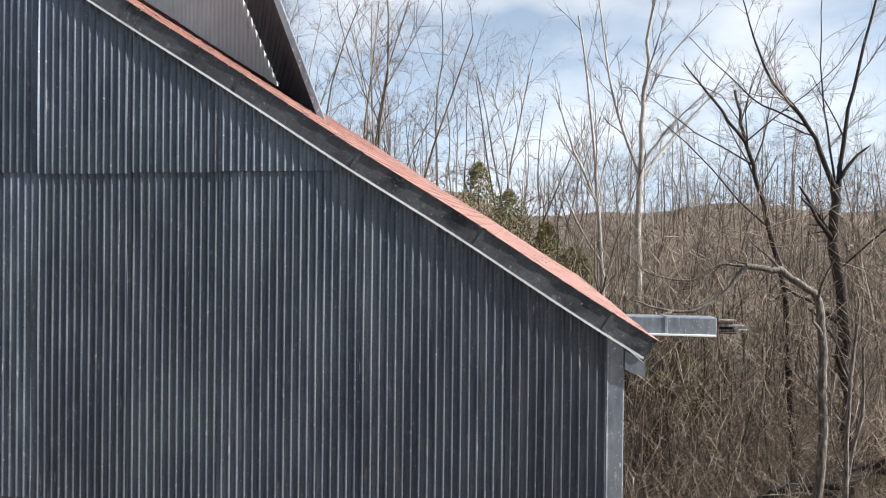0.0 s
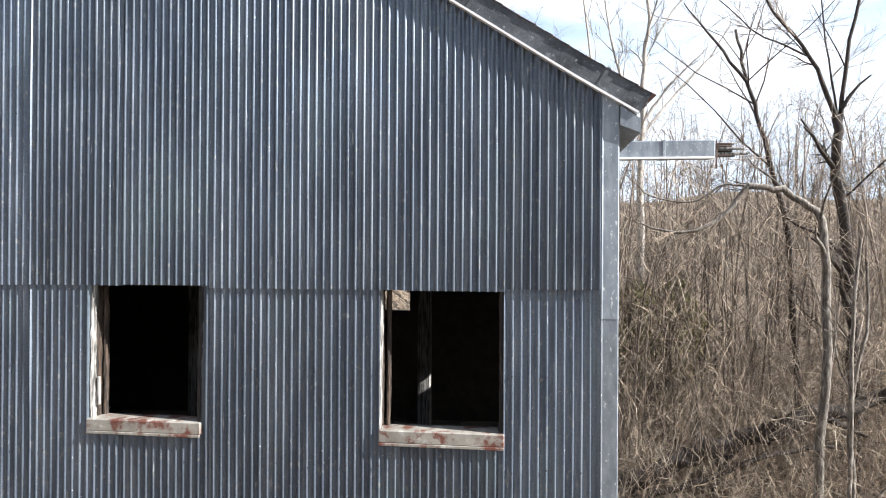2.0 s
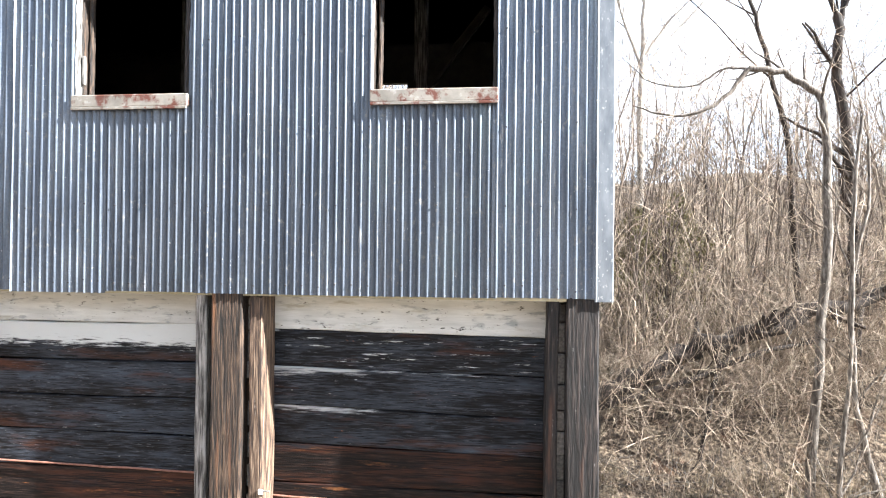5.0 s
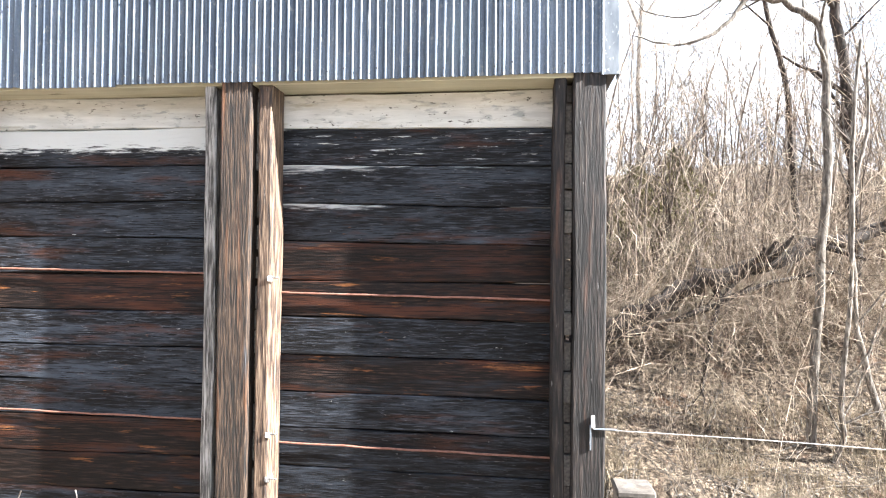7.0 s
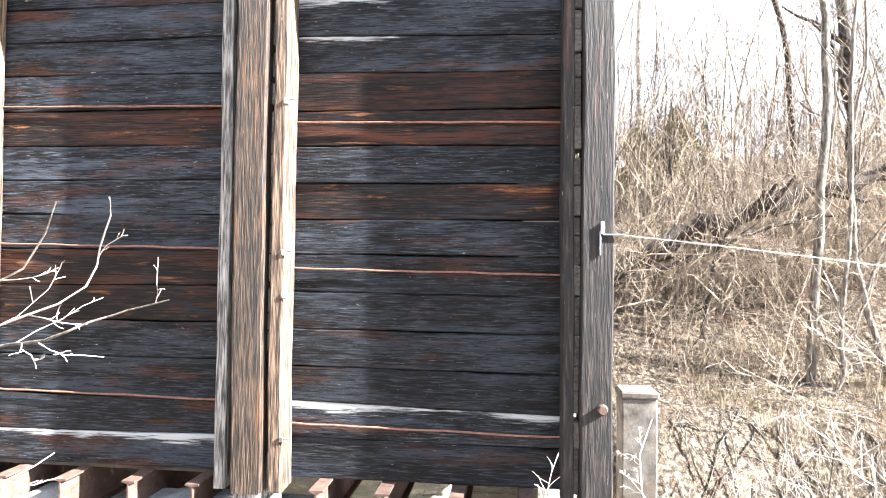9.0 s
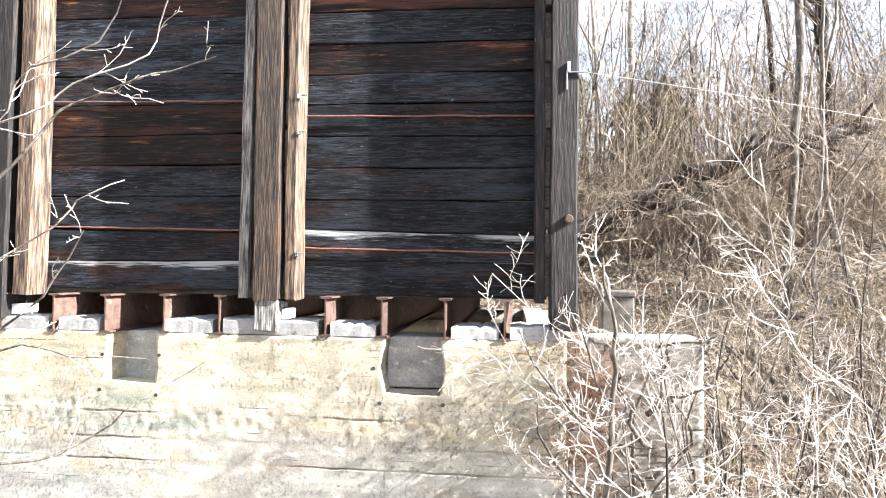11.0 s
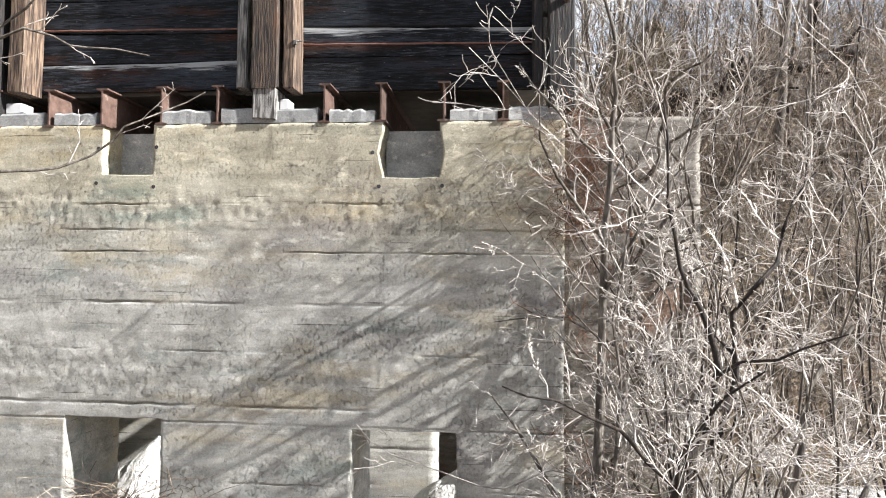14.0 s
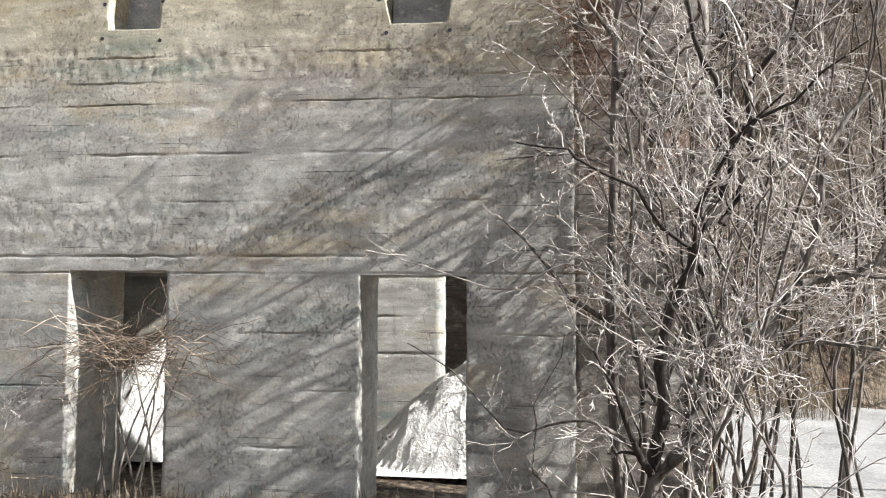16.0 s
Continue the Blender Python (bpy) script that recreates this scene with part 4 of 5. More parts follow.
tagged(bpy.data.objects["bin_floor"], "shade-dark plank floor of the bin over steel joists", "floor", kind="structure")

# ---------------------------------------------------------------- concrete
YC = 0.04
LIFTS = [4.12, 3.88, 3.68, 3.21, 2.77, 2.28, 2.13, 1.6, 1.1, 0.6]


def relief(x, z, k=1.0):
    band = smooth(3.86, 3.93, z) * smooth(4.30, 4.2, z) + 0.8 * smooth(2.28, 2.4, z) * smooth(2.95, 2.72, z)
    r = 0.010 * band * max(-0.3, noise.noise((x * 17, 7, z * 13)) + 0.6 * noise.noise((x * 29, 3, z * 21)))
    r += 0.006 * noise.noise((x * 0.8, 0, z * 1.1)) + 0.0035 * noise.noise((x * 4, 2, z * 5)) + 0.0025 * noise.noise((x * 11, 5, z * 8))
    for q, zl in enumerate(LIFTS):
        if abs(z - zl) < 0.005:
            r += 0.020 * max(0.0, 0.25 + 1.4 * noise.noise((x * 1.3, q * 3.3, 4)))
        r += 0.0015 * math.sin(q * 5.1) * (1 if z > zl else 0)
    return r * k


def concrete_wall(name, x0, x1, z0, z1, holes, y, thick, step, material, label, top=None):
    xs = sorted({round(v, 4) for v in [x0 + (x1 - x0) * i / round((x1 - x0) / step) for i in range(round((x1 - x0) / step) + 1)] + [q for h in holes for q in h[:2]]})
    zs = sorted({round(v, 4) for v in [z0 + (z1 - z0) * i / round((z1 - z0) / step) for i in range(round((z1 - z0) / step) + 1)] + [q for h in holes for q in h[2:] if q < z1] + [q + e for q in LIFTS for e in (-0.012, 0, 0.012)]})
    nxs, nzs = len(xs), len(zs)
    verts = []
    for depth in (0, 1):
        for z in zs:
            for x in xs:
                zz = z
                if top and z > z1 - 0.16:
                    zz = z1 - 0.16 + (z - z1 + 0.16) * (1 + top(x) / 0.16)
                wx = 0.012 * noise.noise((x * 4, 1, z * 5)) + 0.006 * noise.noise((x * 15, 1, z * 15))
                if -1.95 < x < -1.05 and 4.3 < z < 4.86:
                    wx += 0.055 * max(0.0, 1 - abs(z - 4.59) / 0.22) * ((-1 if x < -1.495 else 0.7) * max(0.0, 1 - abs(abs(x + 1.495) - 0.255) / 0.2))
                wz = 0.010 * noise.noise((x * 5, 8, z * 4))
                verts.append((x + wx, y + (thick if depth else relief(x, z)), zz + wz))
    solid = {}
    for k in range(nzs - 1):
        for i in range(nxs - 1):
            xm, zm = (xs[i] + xs[i + 1]) / 2, (zs[k] + zs[k + 1]) / 2
            solid[i, k] = not any(a < xm < b and c < zm < d for a, b, c, d in holes)
    off = nxs * nzs
    faces = []
    for (i, k), on in solid.items():
        if not on:
            continue
        a, b, c, d = k * nxs + i, k * nxs + i + 1, (k + 1) * nxs + i + 1, (k + 1) * nxs + i
        faces.append((a, b, c, d))
        faces.append((d + off, c + off, b + off, a + off))
        for e, f, nb in ((a, b, (i, k - 1)), (b, c, (i + 1, k)), (c, d, (i, k + 1)), (d, a, (i - 1, k))):
            if not solid.get(nb, False):
                faces.append((f, e, e + off, f + off))
    me = pydata(name, verts, faces, material)
    for p in me.polygons:
        p.use_smooth = abs(p.normal.y) > 0.6
    ob = new(name, me)
    return tagged(ob, label, "wall", kind="structure")


DOORS = [(-4.71, -3.77, -0.5, 2.15), (-2.005, -1.064, -0.5, 2.11)]
NOTCH = [(-4.415, -3.915, 4.39, 5.2), (-1.75, -1.24, 4.36, 5.2)]
concrete_wall("wall_foundation", -8.6, -0.14, -0.3, 4.86, DOORS + NOTCH, YC, 0.85, 0.03, M_CONC, "sunlit board-formed concrete foundation wall with doorways and notches")
concrete_wall("wall_wing", -0.135, 1.03, -0.3, 4.90, [], YC + 0.10, 0.45, 0.05, M_CONCDARK, "stained concrete wing wall behind shrubs, darkened as by their shade")
# low concrete fills between the joists
rng = random.Random(12)
fills = [(-4.91, -4.49), (-3.85, -3.37), (-3.27, -2.36), (-2.25, -1.83), (-1.15, -0.73), (-0.63, -0.16), (-8.0, -5.02)]
for a, b in fills:
    bm = bmesh.new()
    n = 10
    hgt = 0.115 + rng.uniform(-0.015, 0.03)
    rings = []
    for i in range(n + 1):
        x = a + (b - a) * i / n
        h = hgt + rng.uniform(-0.012, 0.012)
        rings.append([bm.verts.new((x, yy + rng.uniform(-0.003, 0.003), zz)) for yy, zz in ((YC + 0.0, 4.866), (YC + 0.004, 4.86 + h - 0.02), (YC + 0.02, 4.86 + h), (YC + 0.5, 4.86 + h), (YC + 0.5, 4.866))])
    for q, r in zip(rings, rings[1:]):
        for j in range(5):
            m = (j + 1) % 5
            bm.faces.new((q[j], q[m], r[m], r[j]))
    bm.faces.new(rings[0][::-1]), bm.faces.new(rings[-1])
    bmesh.ops.recalc_face_normals(bm, faces=bm.faces[:])
    cb = thing("bearing_block", "cracked concrete fill between two steel joists", "concrete block", "", "bearing blocks")
    part("block", bm, M_CONCGREY, cb)
# backs of the two notches, well inside the wall's thickness
for a, b in ((-4.45, -3.88), (-1.78, -1.21)):
    nb = thing("wall_notch_back", "shade-grey concrete at the back of a notch", "wall", "structure")
    # grey in place of the wall's yellow, for the shade in the recess
    box("back", M_CONCGREY, nb, a, b, YC + 0.30, YC + 0.75, 4.37, 4.845, 0.01)
# form-tie holes beside the notches
for x, z in ((-4.469, 4.315), (-3.905, 4.28), (-1.784, 4.278), (-1.214, 4.282), (-4.455, 4.643), (-3.885, 4.65), (-1.845, 4.585)):
    bm = bmesh.new()
    bmesh.ops.create_cone(bm, cap_ends=True, segments=10, radius1=0.022, radius2=0.018, depth=0.03)
    bmesh.ops.transform(bm, matrix=Matrix.Translation((x, YC + relief(x, z) + 0.0125, z)) @ Matrix.Rotation(radians(90), 4, "X"), verts=bm.verts)
    tie = thing("form_tie", "dark rusted form-tie plug in the concrete", "form tie", "", "form ties")
    part("plug", bm, M_NAIL, tie)

# cellar behind the doorways: back wall, side wall, partition, rubble heaps
concrete_wall("wall_cellar", -8.6, -1.55, -0.3, 4.8, [(-8.0, -7.0, -0.5, 2.0)], 3.1, 0.3, 0.12, M_CONC, "tan board-formed concrete wall inside the cellar")
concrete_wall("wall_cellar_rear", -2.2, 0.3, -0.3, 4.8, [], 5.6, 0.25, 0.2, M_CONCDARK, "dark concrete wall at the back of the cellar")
# out of sight; the opening is sized so sun reaches both mounds
slope = bmesh.new()
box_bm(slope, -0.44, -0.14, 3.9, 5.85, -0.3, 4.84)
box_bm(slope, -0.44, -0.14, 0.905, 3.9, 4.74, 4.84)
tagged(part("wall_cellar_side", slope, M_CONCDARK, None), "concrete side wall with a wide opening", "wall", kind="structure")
box("wall_partition", M_CONC, None, -3.45, -3.15, 0.905, 1.25, -0.3, 4.8, 0.01)
tagged(bpy.data.objects["wall_partition"], "short concrete partition inside the cellar", "wall", kind="structure")
rng = random.Random(21)
for cx, cy, rx_, ry_, hh in ((-0.75, 2.35, 1.75, 0.95, 1.42), (-5.2, 2.55, 1.25, 0.9, 1.35)):
    hv, hf = [], []
    n = 44
    for j in range(n + 1):
        for i in range(n + 1):
            u, w = i / n * 2 - 1, j / n * 2 - 1
            x, y = cx + u * rx_, cy + w * ry_
            r = math.sqrt(u * u + w * w)
            h = hh * max(0, 1 - r) ** 0.8 + 0.07 * noise.noise((x * 3, y * 3, 1)) + 0.035 * noise.noise((x * 11, y * 11, 2))
            hv.append((x, y, max(-0.1, h * (1 if r < 1 else 0) - 0.02)))
    for j in range(n):
        for i in range(n):
            a = j * (n + 1) + i
            hf.append((a, a + 1, a + n + 2, a + n + 1))
    tagged(new("sand_mound", pydata("sand_mound", hv, hf, M_SAND)), "white mound of sand and broken stone on the cellar floor", "sand mound", "mounds")
# concrete pier behind the wing wall
# the dark ground tone stands for shade on the pier's front
M_PIER = surf("weathered_shaded_pier", [(0.3, (0.055, 0.048, 0.042)), (0.7, (0.20, 0.18, 0.158))], (5, 5, 5), (0.8, 0.95), 0.0, 0.6, 60, [((0.10, 0.075, 0.055), (2, 2, 2), 0.54, 0.68)], dist=0.015, grain=0.25)
pier = thing("concrete_pier", "pale square concrete pier with a chamfered cap, toned dark for shade", "pier")
box("shaft", M_PIER, pier, 0.76, 1.25, 4.5, 5.0, -0.2, 5.10, 0.02)
box("cap", M_PIER, pier, 0.735, 1.275, 4.475, 5.025, 5.10, 5.20, 0.025)

# ---------------------------------------------------------------- woods


def tree_thing(name, label, lines, material, sides=5, twig_material=None, thin=0.02):
    """A bare tree: stout limbs as the trunk part, thin twigs as the crown part."""
    t = thing(name, label, "tree")
    lines = [(p, np.asarray(q) * (0.72 if q[0] < 0.05 else 1.0)) for p, q in lines]
    stout = [l for l in lines if l[1][0] >= thin]
    fine = [l for l in lines if l[1][0] < thin]
    v, f = tube_bundle(stout, 7)
    me = mesh_np("trunk", v, f, material)
    me.polygons.foreach_set("use_smooth", [True] * len(me.polygons))
    part("trunk", me, material, t)
    if fine:
        v, f = tube_bundle(fine, 3)
        tagged(part("crown", mesh_np("crown", v, f, twig_material or material), twig_material or material, t), kind="stuff")
    return t


def limb(rng, lines, pts, r0, r1, depth, kids, ratio=0.32, spread=0.9, rise=0.04, start=0.2, wander=0.16, wig=0.0):
    """A limb along given points, smoothed and roughened, with its twigs."""
    p = np.array(pts, float)
    t = np.linspace(0, len(p) - 1, (len(p) - 1) * 5 + 1)
    q = np.stack([np.interp(t, np.arange(len(p)), p[:, k]) for k in range(3)], 1)
    q[1:-1] = (q[:-2] + 2 * q[1:-1] + q[2:]) / 4
    q[1:-1] += np.array([[rng.gauss(0, r0 * 0.25) for _ in range(3)] for _ in range(len(q) - 2)])
    if wig:
        u = np.linspace(0, 1, len(q))
        for k in range(3):
            q[:, k] += wig * (0.5 if k == 2 else 1) * (np.sin(u * rng.uniform(5, 9) + rng.uniform(0, 6)) + 0.6 * np.sin(u * rng.uniform(12, 20) + rng.uniform(0, 6))) * np.minimum(1, u * 4)
    grow(rng, lines, list(q), r0, r1, depth, kids, ratio, spread, rise, wander, start)


def g(x, y):
    return terrain(x, y) - 0.1


rng = random.Random(101)
L = []
limb(rng, L, [(5.5, 9.5, g(5.5, 9.5)), (5.58, 9.5, 6.65), (5.85, 9.5, 11.65), (5.71, 9.5, 13.44), (5.14, 9.5, 14.0), (4.22, 9.5, 14.1)], 0.105, 0.065, 1, 7, 0.15, start=0.5, wig=0.025)
limb(rng, L, [(4.22, 9.5, 14.1), (3.5, 9.45, 13.3), (2.77, 9.4, 13.1), (1.9, 9.4, 13.3)], 0.058, 0.015, 3, 6, 0.4, wig=0.05)
limb(rng, L, [(4.3, 9.5, 14.1), (3.7, 9.6, 14.15), (3.1, 9.6, 13.75), (2.2, 9.7, 13.9), (1.6, 9.7, 14.5)], 0.045, 0.012, 3, 5, 0.4)
tree_thing("bent_tree", "pale grey tree bent over in an arch", L, M_BARK, twig_material=M_BRUSH)

L = []
limb(rng, L, [(7.7, 12, g(7.7, 12)), (7.56, 12, 10.85), (7.25, 12, 14.2), (7.15, 12, 16.1)], 0.15, 0.11, 2, 7, 0.22)
limb(rng, L, [(7.15, 12, 16.1), (6.5, 11.8, 17.5), (5.3, 11.6, 18.9), (4.7, 11.5, 20.8)], 0.066, 0.012, 3, 10, 0.40)
limb(rng, L, [(6.5, 11.8, 17.5), (5.2, 12.1, 18.3), (3.7, 12.3, 20.0)], 0.042, 0.010, 3, 10, 0.42)
limb(rng, L, [(7.2, 12, 15.6), (7.5, 12.1, 18.0), (8.2, 12.2, 20.8), (8.4, 12.2, 23)], 0.06, 0.012, 3, 9, 0.38)
limb(rng, L, [(7.2, 12, 16.0), (7.0, 12.4, 18.6), (7.1, 12.6, 22.0)], 0.042, 0.010, 3, 9, 0.4)
limb(rng, L, [(7.3, 12, 14.0), (8.4, 11.6, 15.2), (9.3, 11.5, 17.0)], 0.042, 0.010, 3, 9, 0.45)
tree_thing("dark_tree", "dark bare spreading tree with forked limbs", L, M_DARKBARK, twig_material=M_WOODS)

L = []
limb(rng, L, [(6.9, 9.2, g(6.9, 9.2)), (6.3, 9.2, 7.0), (5.95, 9.1, 10.0), (6.3, 9.0, 13.0)], 0.078, 0.03, 3, 8, 0.35, wig=0.06)
limb(rng, L, [(5.75, 9.0, g(5.75, 9)), (5.87, 9.0, 5.2), (6.1, 9.0, 9.0), (6.34, 9, 12.5)], 0.065, 0.025, 3, 7, 0.3, wig=0.06)
tree_thing("leaning_tree", "brown leaning trunks in the brush", L, M_BARK, twig_material=M_WOODS)

L = []
limb(rng, L, [(7.3, 14, g(7.3, 14)), (6.86, 14, 13.2), (6.2, 14, 15.9), (5.73, 14, 17.5), (5.41, 14, 19.0)], 0.10, 0.035, 3, 9, 0.4)
limb(rng, L, [(5.73, 14, 17.5), (4.63, 14, 19.0), (4.0, 14, 19.8)], 0.05, 0.015, 3, 6, 0.4)
tree_thing("slender_tree", "slender dark leaning tree", L, M_DARKBARK, twig_material=M_WOODS)

L = []
limb(rng, L, [(3.95, 20, g(4, 20)), (3.94, 20, 15.3), (3.99, 20, 19.2), (4.2, 20, 21.5), (4.5, 20, 25.5)], 0.16, 0.04, 3, 9, 0.36, 0.6, 0.1, 0.35)
limb(rng, L, [(3.97, 20, 17.2), (2.9, 20, 20.2), (2.35, 20, 24)], 0.08, 0.02, 3, 8, 0.36, 0.6, 0.1)
limb(rng, L, [(3.98, 20, 17.6), (5.0, 20, 19.0), (6.4, 20, 20.4)], 0.07, 0.015, 3, 8, 0.36, 0.6, 0.1)
limb(rng, L, [(2.6, 19, g(2.6, 19)), (2.48, 19, 13.5), (2.2, 19, 17.5), (1.5, 19, 23)], 0.12, 0.03, 3, 9, 0.36, 0.6, 0.1, 0.35)
limb(rng, L, [(2.3, 19, 16.0), (1.2, 19, 18.5), (0.7, 19, 20.4)], 0.06, 0.015, 3, 8, 0.36, 0.6, 0.1)
tree_thing("pale_tree", "tall pale-barked bare tree with upswept limbs", L, M_PALEBARK, twig_material=M_BARK)

# fallen log on the bank
L = []
limb(rng, L, [(0.9, 11.0, 6.45), (1.9, 11.0, 6.95), (3.0, 11.0, 7.45), (4.32, 11.0, 8.1), (6.2, 11.2, 8.75), (8.4, 11.4, 9.2)], 0.30, 0.16, 2, 14, 0.16)
limb(rng, L, [(4.5, 10.95, 8.0), (4.0, 10.8, 7.4), (3.8, 10.7, 6.4), (3.6, 10.6, 5.4)], 0.07, 0.05, 1, 4, 0.3)
limb(rng, L, [(1.5, 10.9, 6.5), (3.4, 10.8, 7.15), (5.2, 10.8, 8.0), (6.6, 10.8, 8.2)], 0.09, 0.04, 2, 6, 0.2)
tree_thing("fallen_log", "dark fallen tree trunk leaning on the bank", L, M_DARKBARK)

# far woods: several bare trees repeated with turns and sizes, as one mass


def base_tree(seed, h, kids=(9, 8, 8), up=0.06, slim=1.0, loose=0.26):
    """A bare tree: wandering trunk, limbs, branches and many fine twigs."""
    r = random.Random(seed)
    trunk = bend(r, (0, 0, 0), (r.uniform(-0.08, 0.08), r.uniform(-0.08, 0.08), 1), h, 7, 0.09, 0.05)
    ln = []

    def spread(pts, r0, r1, level, length):
        n = len(pts)
        ln.append((pts, np.linspace(r0, r1, n)))
        if level == len(kids):
            return
        for _ in range(kids[level]):
            t = (r.uniform(0.22, 1.0) if level == 0 else r.uniform(0.2, 1.0)) * (n - 1)
            i = min(int(t), n - 2)
            p = pts[i] + (pts[i + 1] - pts[i]) * (t - i)
            d = pts[i + 1] - pts[i]
            d = d / (np.linalg.norm(d) + 1e-9)
            side = np.array([r.gauss(0, 1), r.gauss(0, 1), r.gauss(0, 0.7)])
            side -= d * side.dot(d)
            side /= np.linalg.norm(side) + 1e-9
            q = length * (0.42, 0.48, 0.72)[level] * r.uniform(0.45, 1.1) * (1.2 - 0.6 * t / (n - 1))
            rad = (r0 + (r1 - r0) * t / (n - 1)) * (0.5, 0.6, 0.66)[level]
            spread(bend(r, p, d + side * r.uniform(0.6, 1.3), q, (4, 2, 1)[level], loose, up if level else up + 0.04), rad, rad * 0.35, level + 1, q)

    spread(trunk, h * 0.0075 * slim, h * 0.0018, 0, h)
    return tube_bundle(ln, 3)


def scatter(name, bases, spots, material, label, category):
    vs, fs, off = [], [], 0
    for (x, y, z, s, a, b) in spots:
        v, f = bases[b % len(bases)]
        c, sn = math.cos(a), math.sin(a)
        R = np.array([[c, -sn, 0], [sn, c, 0], [0, 0, 1]]) * s
        vs.append(v @ R.T + np.array([x, y, z]))
        fs.append(f + off)
        off += len(v)
    return tagged(new(name, mesh_np(name, np.concatenate(vs), np.concatenate(fs), material)), label, category, kind="stuff")


rng = random.Random(44)
bases = [base_tree(q, 10, slim=0.92) for q in (1, 2, 3, 4, 5)]
thicket = [base_tree(q, 5, (10, 5, 4), -0.16, 1.1, 0.5) for q in (11, 12, 13, 14)]
spots = []
for i in range(140):
    y = 15.5 + 42 * rng.random() ** 1.15
    x = rng.uniform(-0.55 * (y + 5) - 1, 0.70 * (y + 5) + 2)
    if i > 84:
        y = rng.uniform(15.5, 28)
        x = rng.uniform(0.5, 0.70 * (y + 5) + 2)
    size = rng.uniform(1.2, 1.6) if x < 0 else rng.uniform(0.6, 1.15)
    spots.append((x, y, terrain(x, y) - 0.2, size * (1.0 if y < 30 else 1.15), rng.uniform(0, 6.28), i))
for i in range(14):
    y = rng.uniform(11.6, 15.5)
    x = rng.uniform(2.4, 10.5)
    spots.append((x, y, terrain(x, y) - 0.2, rng.uniform(0.6, 1.0), rng.uniform(0, 6.28), i))
scatter("woods", bases, spots, M_WOODS, "bare grey-brown winter woods on rising ground", "woods")
spots = []
for i in range(240):
    y = 13.5 + 40 * rng.random() ** 1.25
    x = rng.uniform(-0.5 * (y + 5) if y > 24 else 0.0, 0.70 * (y + 5) + 2)
    spots.append((x, y, terrain(x, y) - 0.2, rng.uniform(0.7, 1.55) * (1 + max(0, y - 28) * 0.01), rng.uniform(0, 6.28), i))
for i in range(75):
    y = rng.uniform(42, 66)
    x = rng.uniform(-0.35 * y, 0.70 * (y + 5) + 2)
    spots.append((x, y, terrain(x, y) - 0.2, rng.uniform(1.2, 2.1) * (1.25 if x < 2 else 1), rng.uniform(0, 6.28), i))
scatter("thicket", thicket, spots, M_THICKET, "thicket of young bare trees under the woods", "thicket")

# brush on the bank: thin stems, hanging vines and tangles


def tangle(seed, n, size, droop, thick):
    r = random.Random(seed)
    ln = []
    for _ in range(n):
        p = (r.gauss(0, size * 0.35), r.gauss(0, size * 0.3), r.uniform(0, size * 0.3))
        pts = bend(r, p, (r.gauss(0, 0.7), r.gauss(0, 0.6), 1.0), size * r.uniform(0.3, 1.3), 4, 0.38, droop - 0.06)
        rr = thick * r.choice((0.45, 0.6, 0.8, 1.5))
        ln.append((pts, np.linspace(rr, rr * 0.4, 5)))
        for _ in range(3):
            i = r.randrange(1, 4)
            q = bend(r, pts[i], (r.gauss(0, 1), r.gauss(0, 1), r.gauss(0.2, 0.8)), size * r.uniform(0.15, 0.5), 2, 0.45, droop * 2)
            ln.append((q, np.linspace(rr * 0.55, rr * 0.25, 3)))
    return tube_bundle(ln, 3)


tb = [tangle(q, 46, 2.2, -0.06, 0.0038) for q in (1, 2, 3, 4, 5)]
spots = []
for i in range(90):
    y = rng.uniform(11.6, 17)
    x = rng.uniform(0.4, 0.72 * (y + 5) + 1)
    spots.append((x, y, terrain(x, y) - 0.1, rng.uniform(1.1, 2.4), rng.uniform(0, 6.28), i))
for i in range(4):
    x = rng.uniform(1.0, 7.5)
    spots.append((x, rng.uniform(10.7, 11.3), 6.1 + 0.36 * x, rng.uniform(0.25, 0.5), rng.uniform(0, 6.28), i))
for i in range(34):
    y = rng.uniform(6.6, 10.4)
    x = rng.uniform(0.8, 0.72 * (y + 5) + 1)
    spots.append((x, y, terrain(x, y) - 0.1, rng.uniform(0.2, 0.65), rng.uniform(0, 6.28), i))
for i in range(14):
    y = rng.uniform(10.0, 17)
    x = rng.uniform(-6, 0.2)
    spots.append((x, y, terrain(x, y) - 0.1, rng.uniform(0.7, 1.4), rng.uniform(0, 6.28), i))
scatter("brush", tb, spots, M_BRUSH, "dense tangle of brown winter brush on the bank", "brush")

# vines hanging from the trees over the bank
ln = []
r = random.Random(6)
for _ in range(1150):
    y = r.uniform(10.9, 13.5)
    x = r.uniform(1.2, 0.66 * (y + 5))
    top = terrain(x, y) + r.uniform(2.5, 10.5)
    pts = bend(r, (x, y, top), (r.gauss(0, 0.9), r.gauss(0, 0.4), -0.6), r.uniform(1.5, 5.0), 8, 0.28, -0.14)
    ln.append((pts, np.full(9, r.uniform(0.003, 0.008))))
for _ in range(700):
    y = r.uniform(7.6, 10.8)
    x = r.uniform(1.2, 0.66 * (y + 5))
    top = terrain(x, y) + r.uniform(1.2, 6.0)
    pts = bend(r, (x, y, top), (r.gauss(0, 0.6), r.gauss(0, 0.3), -1), r.uniform(1.0, 3.5), 8, 0.2, -0.1)
    ln.append((pts, np.full(9, r.uniform(0.002, 0.0045))))
v, f = tube_bundle(ln, 3)
tagged(new("hanging_vines", mesh_np("hanging_vines", v, f, M_BRUSH)), "thin brown vines hanging over the bank", "vines", kind="stuff")

